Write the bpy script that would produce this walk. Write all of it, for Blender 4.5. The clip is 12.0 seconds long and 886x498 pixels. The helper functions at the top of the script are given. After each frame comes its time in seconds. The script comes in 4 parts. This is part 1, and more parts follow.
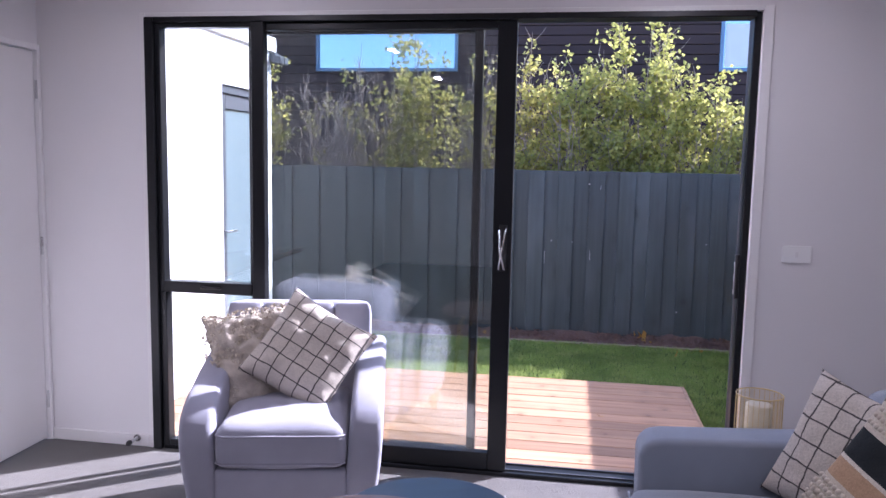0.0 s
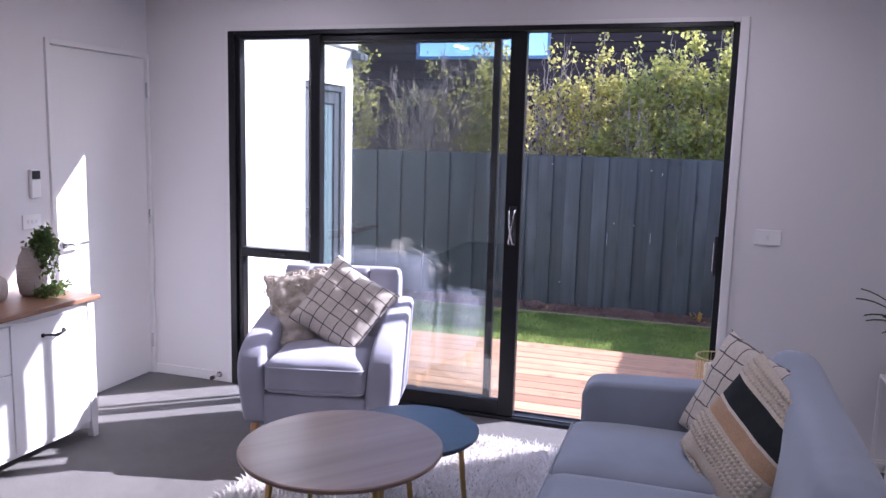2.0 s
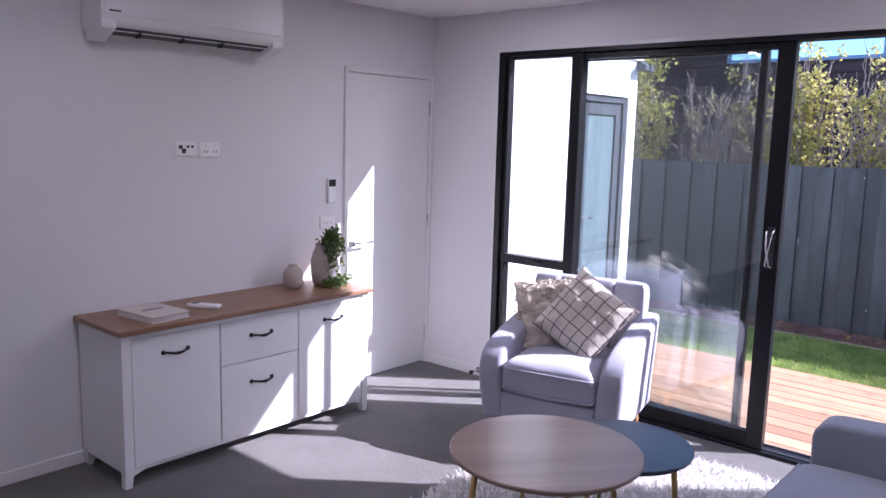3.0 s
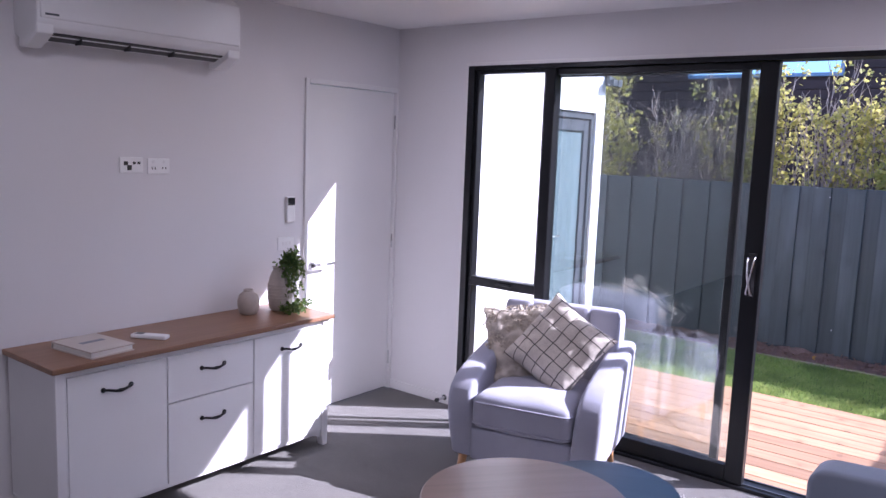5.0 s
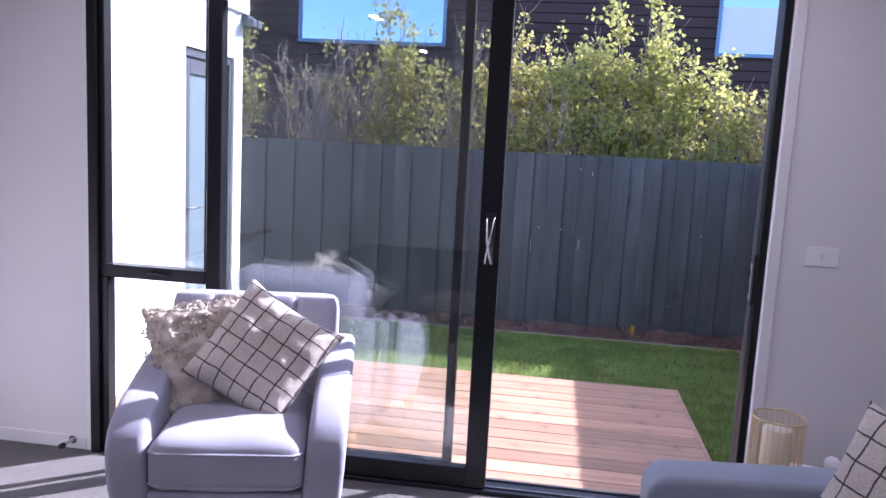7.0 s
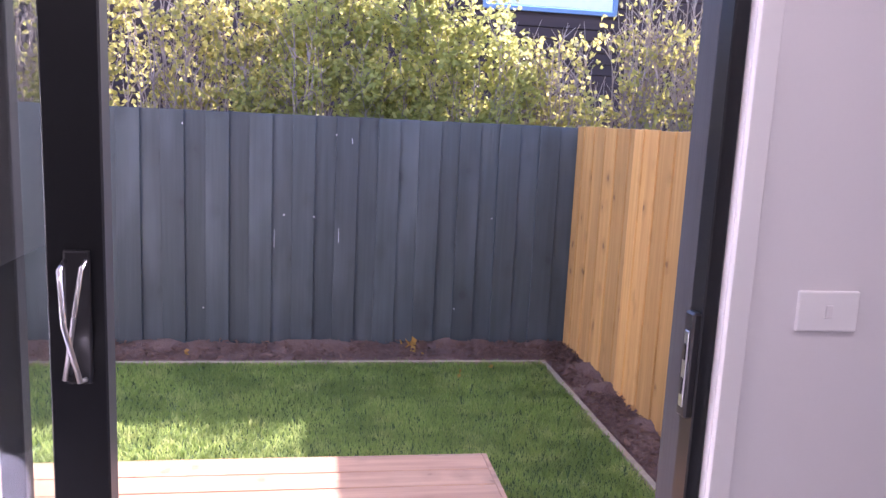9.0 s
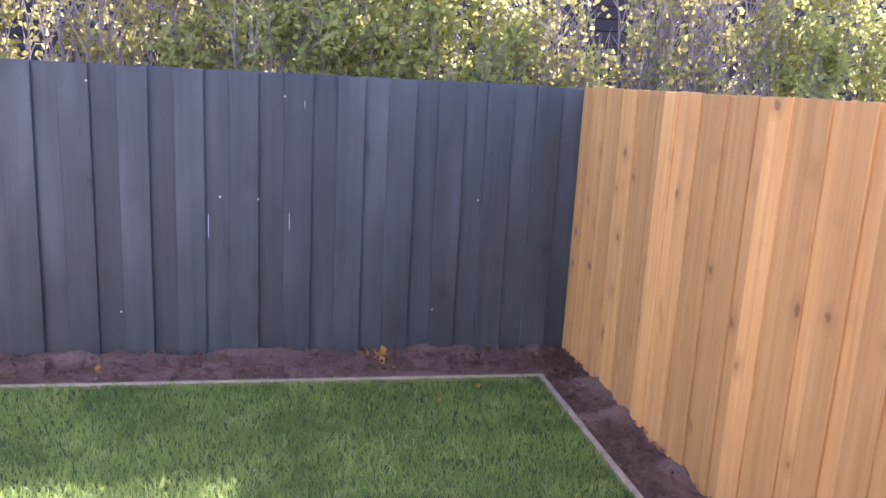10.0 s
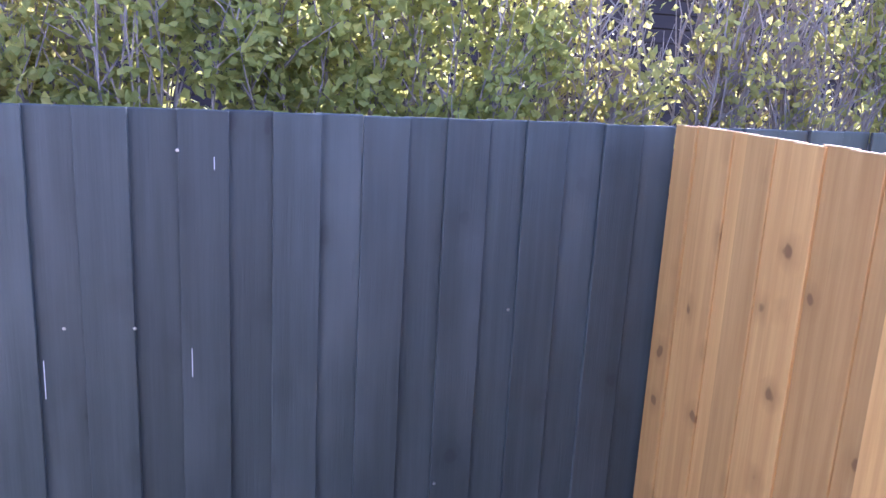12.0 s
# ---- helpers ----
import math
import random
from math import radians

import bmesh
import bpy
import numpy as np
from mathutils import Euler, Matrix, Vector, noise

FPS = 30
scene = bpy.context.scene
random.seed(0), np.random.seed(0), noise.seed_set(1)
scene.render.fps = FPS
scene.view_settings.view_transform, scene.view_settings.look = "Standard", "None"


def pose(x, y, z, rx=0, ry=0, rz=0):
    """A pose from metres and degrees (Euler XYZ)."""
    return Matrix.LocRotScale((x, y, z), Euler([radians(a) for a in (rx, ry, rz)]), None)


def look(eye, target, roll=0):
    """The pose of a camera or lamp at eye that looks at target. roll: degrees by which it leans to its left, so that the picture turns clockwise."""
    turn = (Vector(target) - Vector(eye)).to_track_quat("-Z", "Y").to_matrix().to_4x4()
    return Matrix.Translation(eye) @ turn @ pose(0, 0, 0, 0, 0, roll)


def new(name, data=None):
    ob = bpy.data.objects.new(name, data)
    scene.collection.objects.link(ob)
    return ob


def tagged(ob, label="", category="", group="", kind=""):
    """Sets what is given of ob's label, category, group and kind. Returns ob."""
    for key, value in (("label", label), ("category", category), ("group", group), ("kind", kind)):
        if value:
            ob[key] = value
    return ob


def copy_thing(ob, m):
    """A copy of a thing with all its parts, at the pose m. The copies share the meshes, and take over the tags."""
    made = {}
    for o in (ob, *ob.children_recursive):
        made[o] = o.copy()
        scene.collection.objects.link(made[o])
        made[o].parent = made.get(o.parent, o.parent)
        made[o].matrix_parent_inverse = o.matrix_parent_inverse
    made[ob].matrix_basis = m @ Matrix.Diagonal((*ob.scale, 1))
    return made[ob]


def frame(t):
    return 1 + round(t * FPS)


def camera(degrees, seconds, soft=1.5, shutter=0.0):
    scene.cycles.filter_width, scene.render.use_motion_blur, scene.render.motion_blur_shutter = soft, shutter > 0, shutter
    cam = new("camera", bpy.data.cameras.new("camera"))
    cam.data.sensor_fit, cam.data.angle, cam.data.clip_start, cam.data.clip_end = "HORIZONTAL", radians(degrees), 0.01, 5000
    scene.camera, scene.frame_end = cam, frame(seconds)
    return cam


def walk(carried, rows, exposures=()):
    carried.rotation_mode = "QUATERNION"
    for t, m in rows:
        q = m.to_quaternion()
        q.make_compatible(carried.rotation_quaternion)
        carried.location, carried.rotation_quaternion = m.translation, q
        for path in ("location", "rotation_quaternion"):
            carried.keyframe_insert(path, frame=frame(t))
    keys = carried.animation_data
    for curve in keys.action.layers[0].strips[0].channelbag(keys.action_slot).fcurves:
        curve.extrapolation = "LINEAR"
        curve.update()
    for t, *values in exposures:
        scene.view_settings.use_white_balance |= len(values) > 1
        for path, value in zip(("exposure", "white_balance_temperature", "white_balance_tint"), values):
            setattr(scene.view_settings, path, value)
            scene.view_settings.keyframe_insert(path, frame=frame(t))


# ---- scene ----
cam = camera(59.4, 12.0)
PATH = [
    (0, (1.221, 0.451, 1.493), (0.899, 2.412, 1.264), 1.1),
    (0.5, (1.343, 0.187, 1.499), (0.922, 2.129, 1.27), 1.3),
    (1, (1.502, -0.03, 1.49), (1.055, 1.905, 1.254), 1.3),
    (1.5, (1.656, -0.102, 1.512), (1.178, 1.823, 1.262), 1.5),
    (2, (1.847, -0.081, 1.551), (1.237, 1.803, 1.27), 1.5),
    (2.5, (2.047, -0.045, 1.532), (1.015, 1.646, 1.26), 1.5),
    (2.7, (2.105, -0.044, 1.568), (0.93, 1.55, 1.283), 1.4),
    (3.5, (2.36, -0.02, 1.635), (1.0, 1.44, 1.352), 1.8),
    (4.3, (2.326, 0.056, 1.699), (1.016, 1.543, 1.43), 2.2),
    (4.5, (2.274, 0.072, 1.71), (0.988, 1.58, 1.443), 2.1),
    (5, (2.023, 0.119, 1.661), (0.807, 1.684, 1.398), 2.2),
    (5.5, (1.812, 0.213, 1.574), (0.718, 1.867, 1.314), 2.4),
    (6, (1.594, 0.376, 1.532), (0.646, 2.118, 1.269), 2.6),
    (6.5, (1.314, 0.572, 1.521), (0.672, 2.447, 1.248), 2.7),
    (7, (1.159, 0.878, 1.484), (0.886, 2.84, 1.205), 3.0),
    (7.5, (1.09, 1.281, 1.468), (1.047, 3.26, 1.183), 3.0),
    (9.3, (1.335, 3.076, 1.416), (1.679, 5.014, 1.06), 2.8),
    (9.5, (1.367, 3.284, 1.413), (1.722, 5.216, 1.036), 2.9),
    (10, (1.448, 3.795, 1.417), (1.825, 5.713, 0.99), 3.0),
    (10.5, (1.584, 4.28, 1.449), (2.0, 6.183, 0.996), 2.9),
    (11, (1.63, 4.714, 1.542), (2.108, 6.6, 1.078), 3.1),
    (11.5, (1.606, 5.154, 1.571), (2.121, 7.027, 1.093), 3.1),
    (12, (1.537, 5.724, 1.565), (2.072, 7.598, 1.116), 3.0),
]
EXPOSURES = [(0, 1.80, 5500, 29), (4.5, 1.70, 5450, 31), (7.5, 1.80, 5400, 34), (9.5, 2.55, 5950, 43), (10.5, 2.45, 5300, 40), (11, 2.45, 5300, 41), (12, 2.5, 5150, 39)]
walk(cam, [(t, look(eye, target, roll)) for t, eye, target, roll in PATH], EXPOSURES)

# ---- light ----
SUN_TO = Vector((1.0, 0.80, 0.85)).normalized()
world = bpy.data.worlds.new("sky")
scene.world = world
world.use_nodes = True
wn = world.node_tree.nodes
sky = wn.new("ShaderNodeTexSky")
sky.sky_type, sky.sun_disc = "NISHITA", False
sky.sun_elevation = math.asin(SUN_TO.z)
sky.sun_rotation = math.atan2(SUN_TO.x, SUN_TO.y)
world.node_tree.links.new(sky.outputs[0], wn["Background"].inputs[0])
wn["Background"].inputs[1].default_value = 0.15
sun = new("sun", bpy.data.lights.new("sun", "SUN"))
sun.data.energy, sun.data.angle, sun.data.color = 4.6, radians(0.53), (1.0, 0.95, 0.87)
sun.matrix_world = look((12, 10, 10), Vector((12, 10, 10)) - SUN_TO)

# ---- materials ----


def nodes_of(name):
    m = bpy.data.materials.new(name)
    m.use_nodes = True
    t = m.node_tree
    return m, t, t.nodes["Principled BSDF"]


def link(t, a, b):
    t.links.new(a, b)


def mixed(t, fac, a, b, mode="MIX"):
    n = t.nodes.new("ShaderNodeMix")
    n.data_type, n.blend_type = "RGBA", mode
    for sock, v in ((n.inputs[0], fac), (n.inputs[6], a), (n.inputs[7], b)):
        if isinstance(v, (int, float)):
            sock.default_value = v
        elif isinstance(v, tuple):
            sock.default_value = (*v, 1)
        else:
            link(t, v, sock)
    return n.outputs[2]


def coords(t, scale=(1, 1, 1), rnd=False):
    tc = t.nodes.new("ShaderNodeTexCoord")
    out = tc.outputs["Object"]
    if rnd:
        oi = t.nodes.new("ShaderNodeObjectInfo")
        mul = t.nodes.new("ShaderNodeMath")
        mul.operation = "MULTIPLY"
        mul.inputs[1].default_value = 37.0
        link(t, oi.outputs["Random"], mul.inputs[0])
        add = t.nodes.new("ShaderNodeVectorMath")
        link(t, out, add.inputs[0])
        link(t, mul.outputs[0], add.inputs[1])
        out = add.outputs[0]
    mp = t.nodes.new("ShaderNodeMapping")
    mp.inputs["Scale"].default_value = scale
    link(t, out, mp.inputs["Vector"])
    return mp.outputs[0]


def noise_of(t, vec, scale, detail=4, rough=0.55):
    n = t.nodes.new("ShaderNodeTexNoise")
    n.inputs["Scale"].default_value, n.inputs["Detail"].default_value, n.inputs["Roughness"].default_value = scale, detail, rough
    link(t, vec, n.inputs["Vector"])
    return n.outputs["Fac"]


def ramp(t, fac, a, b, lo=0.0, hi=1.0):
    r = t.nodes.new("ShaderNodeMapRange")
    r.inputs[1].default_value, r.inputs[2].default_value, r.inputs[3].default_value, r.inputs[4].default_value = a, b, lo, hi
    link(t, fac, r.inputs[0])
    return r.outputs[0]


def bump(t, bsdf, height, strength, dist=0.01):
    b = t.nodes.new("ShaderNodeBump")
    b.inputs["Strength"].default_value, b.inputs["Distance"].default_value = strength, dist
    link(t, height, b.inputs["Height"])
    link(t, b.outputs[0], bsdf.inputs["Normal"])


def plain(name, col, rough=0.5, metal=0.0, var=0.06, big=1.5, fine=60, bmp=0.15, dist=0.002, col2=None, spec=0.5, sheen=0.0):
    """A surface with cloudy variation, fine grain and relief."""
    m, t, b = nodes_of(name)
    v = coords(t)
    c2 = col2 or tuple(max(0, c * (1 - 2.2 * var)) for c in col)
    a = noise_of(t, v, big, 3)
    g = noise_of(t, v, fine, 5)
    base = mixed(t, ramp(t, a, 0.35, 0.65), col, c2)
    out = mixed(t, ramp(t, g, 0.3, 0.7, 0, min(1, var * 4)), base, tuple(c * 0.8 for c in col))
    link(t, out, b.inputs["Base Color"])
    link(t, ramp(t, a, 0.3, 0.7, rough * 0.9, min(1, rough * 1.1)), b.inputs["Roughness"])
    b.inputs["Metallic"].default_value = metal
    b.inputs["Specular IOR Level"].default_value = spec
    if sheen:
        b.inputs["Sheen Weight"].default_value, b.inputs["Sheen Roughness"].default_value = sheen, 0.4
    bump(t, b, g, bmp, dist)
    return m


def timber(name, col, dark, axis, rough=0.6, grain=1.0, knots=0.0, knot_col=(0.1, 0.045, 0.02), spread=0.25, bmp=0.3, streak=9.0, bleach=None, knot_scale=0.75):
    """Wood with grain along an axis (0 x, 1 y, 2 z), board-to-board change and knots."""
    m, t, b = nodes_of(name)
    sc = [streak, streak, streak]
    sc[axis] = streak * 0.06
    v = coords(t, tuple(sc), rnd=True)
    g = noise_of(t, v, 3.0 * grain, 6, 0.6)
    g2 = noise_of(t, v, 14.0 * grain, 4, 0.6)
    base = mixed(t, ramp(t, g, 0.3, 0.7), col, dark)
    base = mixed(t, ramp(t, g2, 0.45, 0.75, 0, 0.4), base, dark)
    oi = t.nodes.new("ShaderNodeObjectInfo")
    hsv = t.nodes.new("ShaderNodeHueSaturation")
    link(t, ramp(t, oi.outputs["Random"], 0, 1, 1 - spread, 1 + spread), hsv.inputs["Value"])
    link(t, base, hsv.inputs["Color"])
    out = hsv.outputs[0]
    if knots:
        ks = [7.0, 7.0, 7.0]
        ks[axis] = 9.5
        kv = coords(t, tuple(ks), rnd=True)
        vo = t.nodes.new("ShaderNodeTexVoronoi")
        vo.inputs["Scale"].default_value = knot_scale
        wv = t.nodes.new("ShaderNodeTexNoise")
        wv.inputs["Scale"].default_value = 2.2
        link(t, kv, wv.inputs["Vector"])
        wm = t.nodes.new("ShaderNodeVectorMath")
        wm.operation = "MULTIPLY_ADD"
        wm.inputs[1].default_value = (0.35, 0.35, 0.35)
        link(t, wv.outputs["Color"], wm.inputs[0])
        link(t, kv, wm.inputs[2])
        link(t, wm.outputs[0], vo.inputs["Vector"])
        pick = t.nodes.new("ShaderNodeSeparateColor")
        link(t, vo.outputs["Color"], pick.inputs[0])
        keep = ramp(t, pick.outputs[0], 0.5, 0.62, 0, knots)
        k, k2 = (ramp(t, vo.outputs["Distance"], lo, hi) for lo, hi in ((0.42, 0.12), (0.16, 0.11)))
        masked = []
        for d in (k, k2):
            mm = t.nodes.new("ShaderNodeMath")
            mm.operation = "MULTIPLY"
            link(t, d, mm.inputs[0])
            link(t, keep, mm.inputs[1])
            masked.append(mm.outputs[0])
        k, k2 = masked
        out = mixed(t, k, out, tuple(c * 0.7 for c in dark))
        out = mixed(t, k2, out, knot_col)
    if bleach:
        bv = coords(t, (1.6, 1.6, 0.9), rnd=True)
        out = mixed(t, ramp(t, noise_of(t, bv, 1.4, 3, 0.5), 0.5, 0.72, 0, 0.7), out, bleach)
    link(t, out, b.inputs["Base Color"])
    b.inputs["Roughness"].default_value = rough
    bump(t, b, g2, bmp, 0.003)
    return m


def glass_of(name, tint, head_on=0.04):
    """Clear thin glass: gloss rises from its head-on share to full at grazing angles."""
    m, t, b = nodes_of(name)
    t.nodes.remove(b)
    tr, gl, lw, pw, mx = (t.nodes.new("ShaderNode" + k) for k in ("BsdfTransparent", "BsdfGlossy", "LayerWeight", "Math", "MixShader"))
    tr.inputs[0].default_value = (*tint, 1)
    gl.inputs["Roughness"].default_value = 0.0
    lw.inputs[0].default_value = 0.5
    pw.operation = "POWER"
    pw.inputs[1].default_value = 5.0
    link(t, lw.outputs["Facing"], pw.inputs[0])
    link(t, ramp(t, pw.outputs[0], 0, 1, head_on, 1.0), mx.inputs[0])
    link(t, tr.outputs[0], mx.inputs[1])
    link(t, gl.outputs[0], mx.inputs[2])
    link(t, mx.outputs[0], t.nodes["Material Output"].inputs[0])
    return m


def glow(name, col, power):
    m, t, b = nodes_of(name)
    b.inputs["Base Color"].default_value = (0.9, 0.9, 0.9, 1)
    b.inputs["Emission Color"].default_value, b.inputs["Emission Strength"].default_value = (*col, 1), power
    return m


def carpet_of(name, a, c, fine):
    m, t, b = nodes_of(name)
    v = coords(t)
    n1, n2, n3 = noise_of(t, v, 2.6, 5, 0.65), noise_of(t, v, fine, 3, 0.7), noise_of(t, v, fine * 0.12, 3)
    base = mixed(t, ramp(t, n1, 0.3, 0.7), a, c)
    base = mixed(t, ramp(t, n3, 0.35, 0.7, 0, 0.4), base, tuple(x * 0.75 for x in c))
    base = mixed(t, ramp(t, n2, 0.4, 0.65, 0, 0.6), base, tuple(x * 0.55 for x in c))
    link(t, base, b.inputs["Base Color"])
    b.inputs["Roughness"].default_value = 1.0
    b.inputs["Specular IOR Level"].default_value = 0.1
    b.inputs["Sheen Weight"].default_value = 0.2
    bump(t, b, n2, 0.8, 0.006)
    return m


def foliage(name, a, c, yellow, patch=None):
    m, t, b = nodes_of(name)
    g = t.nodes.new("ShaderNodeNewGeometry")
    r = g.outputs["Random Per Island"]
    base = mixed(t, r, a, c)
    base = mixed(t, ramp(t, r, 0.75, 1.0, 0, 0.9), base, yellow)
    if patch:
        v = coords(t, (1.0, 1.5, 1.0))
        base = mixed(t, ramp(t, noise_of(t, v, 2.4, 4, 0.7), 0.44, 0.6, 0, 0.9), base, patch)
        base = mixed(t, ramp(t, noise_of(t, v, 4.5, 4, 0.65), 0.53, 0.68, 0, 0.75), base, yellow)
    link(t, base, b.inputs["Base Color"])
    b.inputs["Roughness"].default_value = 0.6
    tl, mx = t.nodes.new("ShaderNodeBsdfTranslucent"), t.nodes.new("ShaderNodeMixShader")
    link(t, mixed(t, 0.5, base, yellow), tl.inputs[0])
    mx.inputs[0].default_value = 0.55
    link(t, b.outputs[0], mx.inputs[1])
    link(t, tl.outputs[0], mx.inputs[2])
    link(t, mx.outputs[0], t.nodes["Material Output"].inputs[0])
    return m


def check_cloth(name, cream, line, cell):
    """Cream woven cloth with dark, wobbly grid lines."""
    m, t, b = nodes_of(name)
    v = coords(t)
    wob = t.nodes.new("ShaderNodeTexNoise")
    wob.inputs["Scale"].default_value = 22
    link(t, v, wob.inputs["Vector"])
    off = t.nodes.new("ShaderNodeVectorMath")
    off.operation = "MULTIPLY_ADD"
    off.inputs[1].default_value = (0.012, 0.012, 0.012)
    link(t, wob.outputs["Color"], off.inputs[0])
    link(t, v, off.inputs[2])
    sep = t.nodes.new("ShaderNodeSeparateXYZ")
    link(t, off.outputs[0], sep.inputs[0])
    best = None
    for ax in (0, 1):
        pp = t.nodes.new("ShaderNodeMath")
        pp.operation = "PINGPONG"
        pp.inputs[1].default_value = cell / 2
        link(t, sep.outputs[ax], pp.inputs[0])
        d = ramp(t, pp.outputs[0], 0.0036, 0.0014)
        if best is None:
            best = d
        else:
            mx = t.nodes.new("ShaderNodeMath")
            mx.operation = "MAXIMUM"
            link(t, best, mx.inputs[0])
            link(t, d, mx.inputs[1])
            best = mx.outputs[0]
    n = noise_of(t, v, 160, 4, 0.7)
    base = mixed(t, ramp(t, n, 0.35, 0.7), cream, tuple(c * 0.72 for c in cream))
    link(t, mixed(t, best, base, line), b.inputs["Base Color"])
    b.inputs["Roughness"].default_value = 0.95
    bump(t, b, n, 0.8, 0.006)
    return m


def band_cloth(name):
    """Cream cloth with a black band and a tan band across."""
    m, t, b = nodes_of(name)
    v = coords(t)
    sep = t.nodes.new("ShaderNodeSeparateXYZ")
    link(t, v, sep.inputs[0])
    n = noise_of(t, v, 170, 4, 0.7)
    cr = t.nodes.new("ShaderNodeValToRGB")
    cr.color_ramp.interpolation = "CONSTANT"
    stops = [(0.0, (0.62, 0.55, 0.45)), (0.445, (0.5, 0.33, 0.2)), (0.56, (0.7, 0.64, 0.55)), (0.585, (0.012, 0.016, 0.018)), (0.765, (0.66, 0.59, 0.49))]
    el = cr.color_ramp.elements
    el[0].position, el[0].color = 0, (*stops[0][1], 1)
    el[1].position, el[1].color = stops[1][0], (*stops[1][1], 1)
    for p, c in stops[2:]:
        e = el.new(p)
        e.color = (*c, 1)
    link(t, ramp(t, sep.outputs[1], -0.24, 0.24), cr.inputs[0])
    link(t, mixed(t, ramp(t, n, 0.35, 0.7, 0, 0.6), cr.outputs[0], (0.55, 0.52, 0.48), "MULTIPLY"), b.inputs["Base Color"])
    b.inputs["Roughness"].default_value = 0.95
    bump(t, b, n, 0.7, 0.004)
    return m


WALL = plain("wall_paint", (0.76, 0.745, 0.755), 0.75, var=0.012, big=0.8, fine=140, bmp=0.1, dist=0.001)
CEIL = plain("ceiling_paint", (0.84, 0.83, 0.83), 0.85, var=0.01, big=0.8, fine=140, bmp=0.08, dist=0.001)
TRIM = plain("trim_enamel", (0.80, 0.79, 0.79), 0.38, var=0.012, big=2, fine=90, bmp=0.05, dist=0.001)
CARPET = carpet_of("carpet_loop", (0.18, 0.17, 0.16), (0.115, 0.109, 0.103), 230)
RUGPILE = foliage("rug_pile", (0.80, 0.78, 0.76), (0.68, 0.65, 0.63), (0.82, 0.80, 0.78))
RUGBACK = carpet_of("rug_backing", (0.72, 0.70, 0.68), (0.6, 0.58, 0.56), 120)
ALU = plain("black_aluminium", (0.009, 0.010, 0.012), 0.36, var=0.08, big=3, fine=200, bmp=0.05, dist=0.001, spec=0.3)
ALU_GREY = plain("grey_aluminium", (0.09, 0.10, 0.115), 0.4, var=0.06, big=3, fine=200, bmp=0.05, dist=0.001)
GLASS = glass_of("window_glass", (0.95, 0.975, 0.97), 0.10)
DARKGLASS = plain("reflecting_glass", (0.02, 0.025, 0.03), 0.03, var=0.02, fine=3, bmp=0.01, spec=1.0)
STUCCO = plain("white_render", (0.83, 0.83, 0.83), 0.85, var=0.02, big=1.2, fine=120, bmp=0.5, dist=0.003)
DARKPAINT = timber("dark_jamb_paint", (0.04, 0.046, 0.055), (0.03, 0.034, 0.04), 2, 0.6, spread=0.05, bmp=0.2)
CHROME = plain("satin_chrome", (0.62, 0.62, 0.63), 0.28, 1.0, var=0.03, fine=300, bmp=0.03, dist=0.001)
PLASTIC = plain("white_plastic", (0.86, 0.86, 0.86), 0.35, var=0.01, big=5, fine=200, bmp=0.02, dist=0.001)
BLACKP = plain("black_plastic", (0.015, 0.015, 0.017), 0.4, var=0.05, fine=200, bmp=0.03, dist=0.001)
FABRIC = plain("grey_blue_upholstery", (0.355, 0.36, 0.44), 0.92, var=0.05, big=4, fine=420, bmp=0.5, dist=0.002, sheen=0.35, spec=0.2)
FABRIC2 = plain("slate_blue_upholstery", (0.30, 0.335, 0.40), 0.92, var=0.05, big=4, fine=420, bmp=0.5, dist=0.002, sheen=0.35, spec=0.2)
SEAM = plain("seam_shadow_piping", (0.26, 0.265, 0.30), 0.95, var=0.05, fine=300)
OAK = timber("oak_leg", (0.50, 0.27, 0.12), (0.36, 0.18, 0.075), 2, 0.45, spread=0.05)
TABLETOP = timber("walnut_tabletop", (0.32, 0.225, 0.175), (0.19, 0.125, 0.095), 0, 0.3, grain=0.8, spread=0.02, bmp=0.04, streak=3.0)
DARKTOP = timber("blue_black_tabletop", (0.045, 0.075, 0.105), (0.03, 0.05, 0.075), 0, 0.30, spread=0.02, bmp=0.08, streak=6)
GOLDWIRE = plain("gold_wire", (0.72, 0.56, 0.27), 0.4, 0.25, var=0.05, fine=250, bmp=0.05, dist=0.001)
BRASS = plain("brushed_brass", (0.62, 0.43, 0.18), 0.3, 1.0, var=0.06, fine=250, bmp=0.05, dist=0.001)
SBTOP = timber("sideboard_oak_top", (0.30, 0.165, 0.095), (0.20, 0.105, 0.06), 1, 0.38, grain=0.9, spread=0.02, bmp=0.08, streak=7)
SBWHITE = plain("white_lacquer", (0.79, 0.785, 0.79), 0.42, var=0.012, big=2, fine=80, bmp=0.05, dist=0.001)
IRON = plain("black_iron", (0.014, 0.014, 0.016), 0.45, 0.4, var=0.1, fine=150, bmp=0.3)
CERAMIC = plain("speckled_stoneware", (0.52, 0.46, 0.41), 0.7, var=0.12, big=9, fine=90, bmp=0.5, dist=0.003)
LEAF = foliage("trailing_leaf", (0.055, 0.13, 0.04), (0.12, 0.20, 0.06), (0.22, 0.26, 0.08))
PALM = foliage("strap_leaf", (0.03, 0.08, 0.03), (0.06, 0.13, 0.045), (0.08, 0.15, 0.06))
LINEN = plain("linen_cover", (0.60, 0.54, 0.49), 0.8, var=0.05, fine=260, bmp=0.3)
PAPER = plain("white_paper", (0.80, 0.79, 0.76), 0.7, var=0.02, fine=60, bmp=0.1)
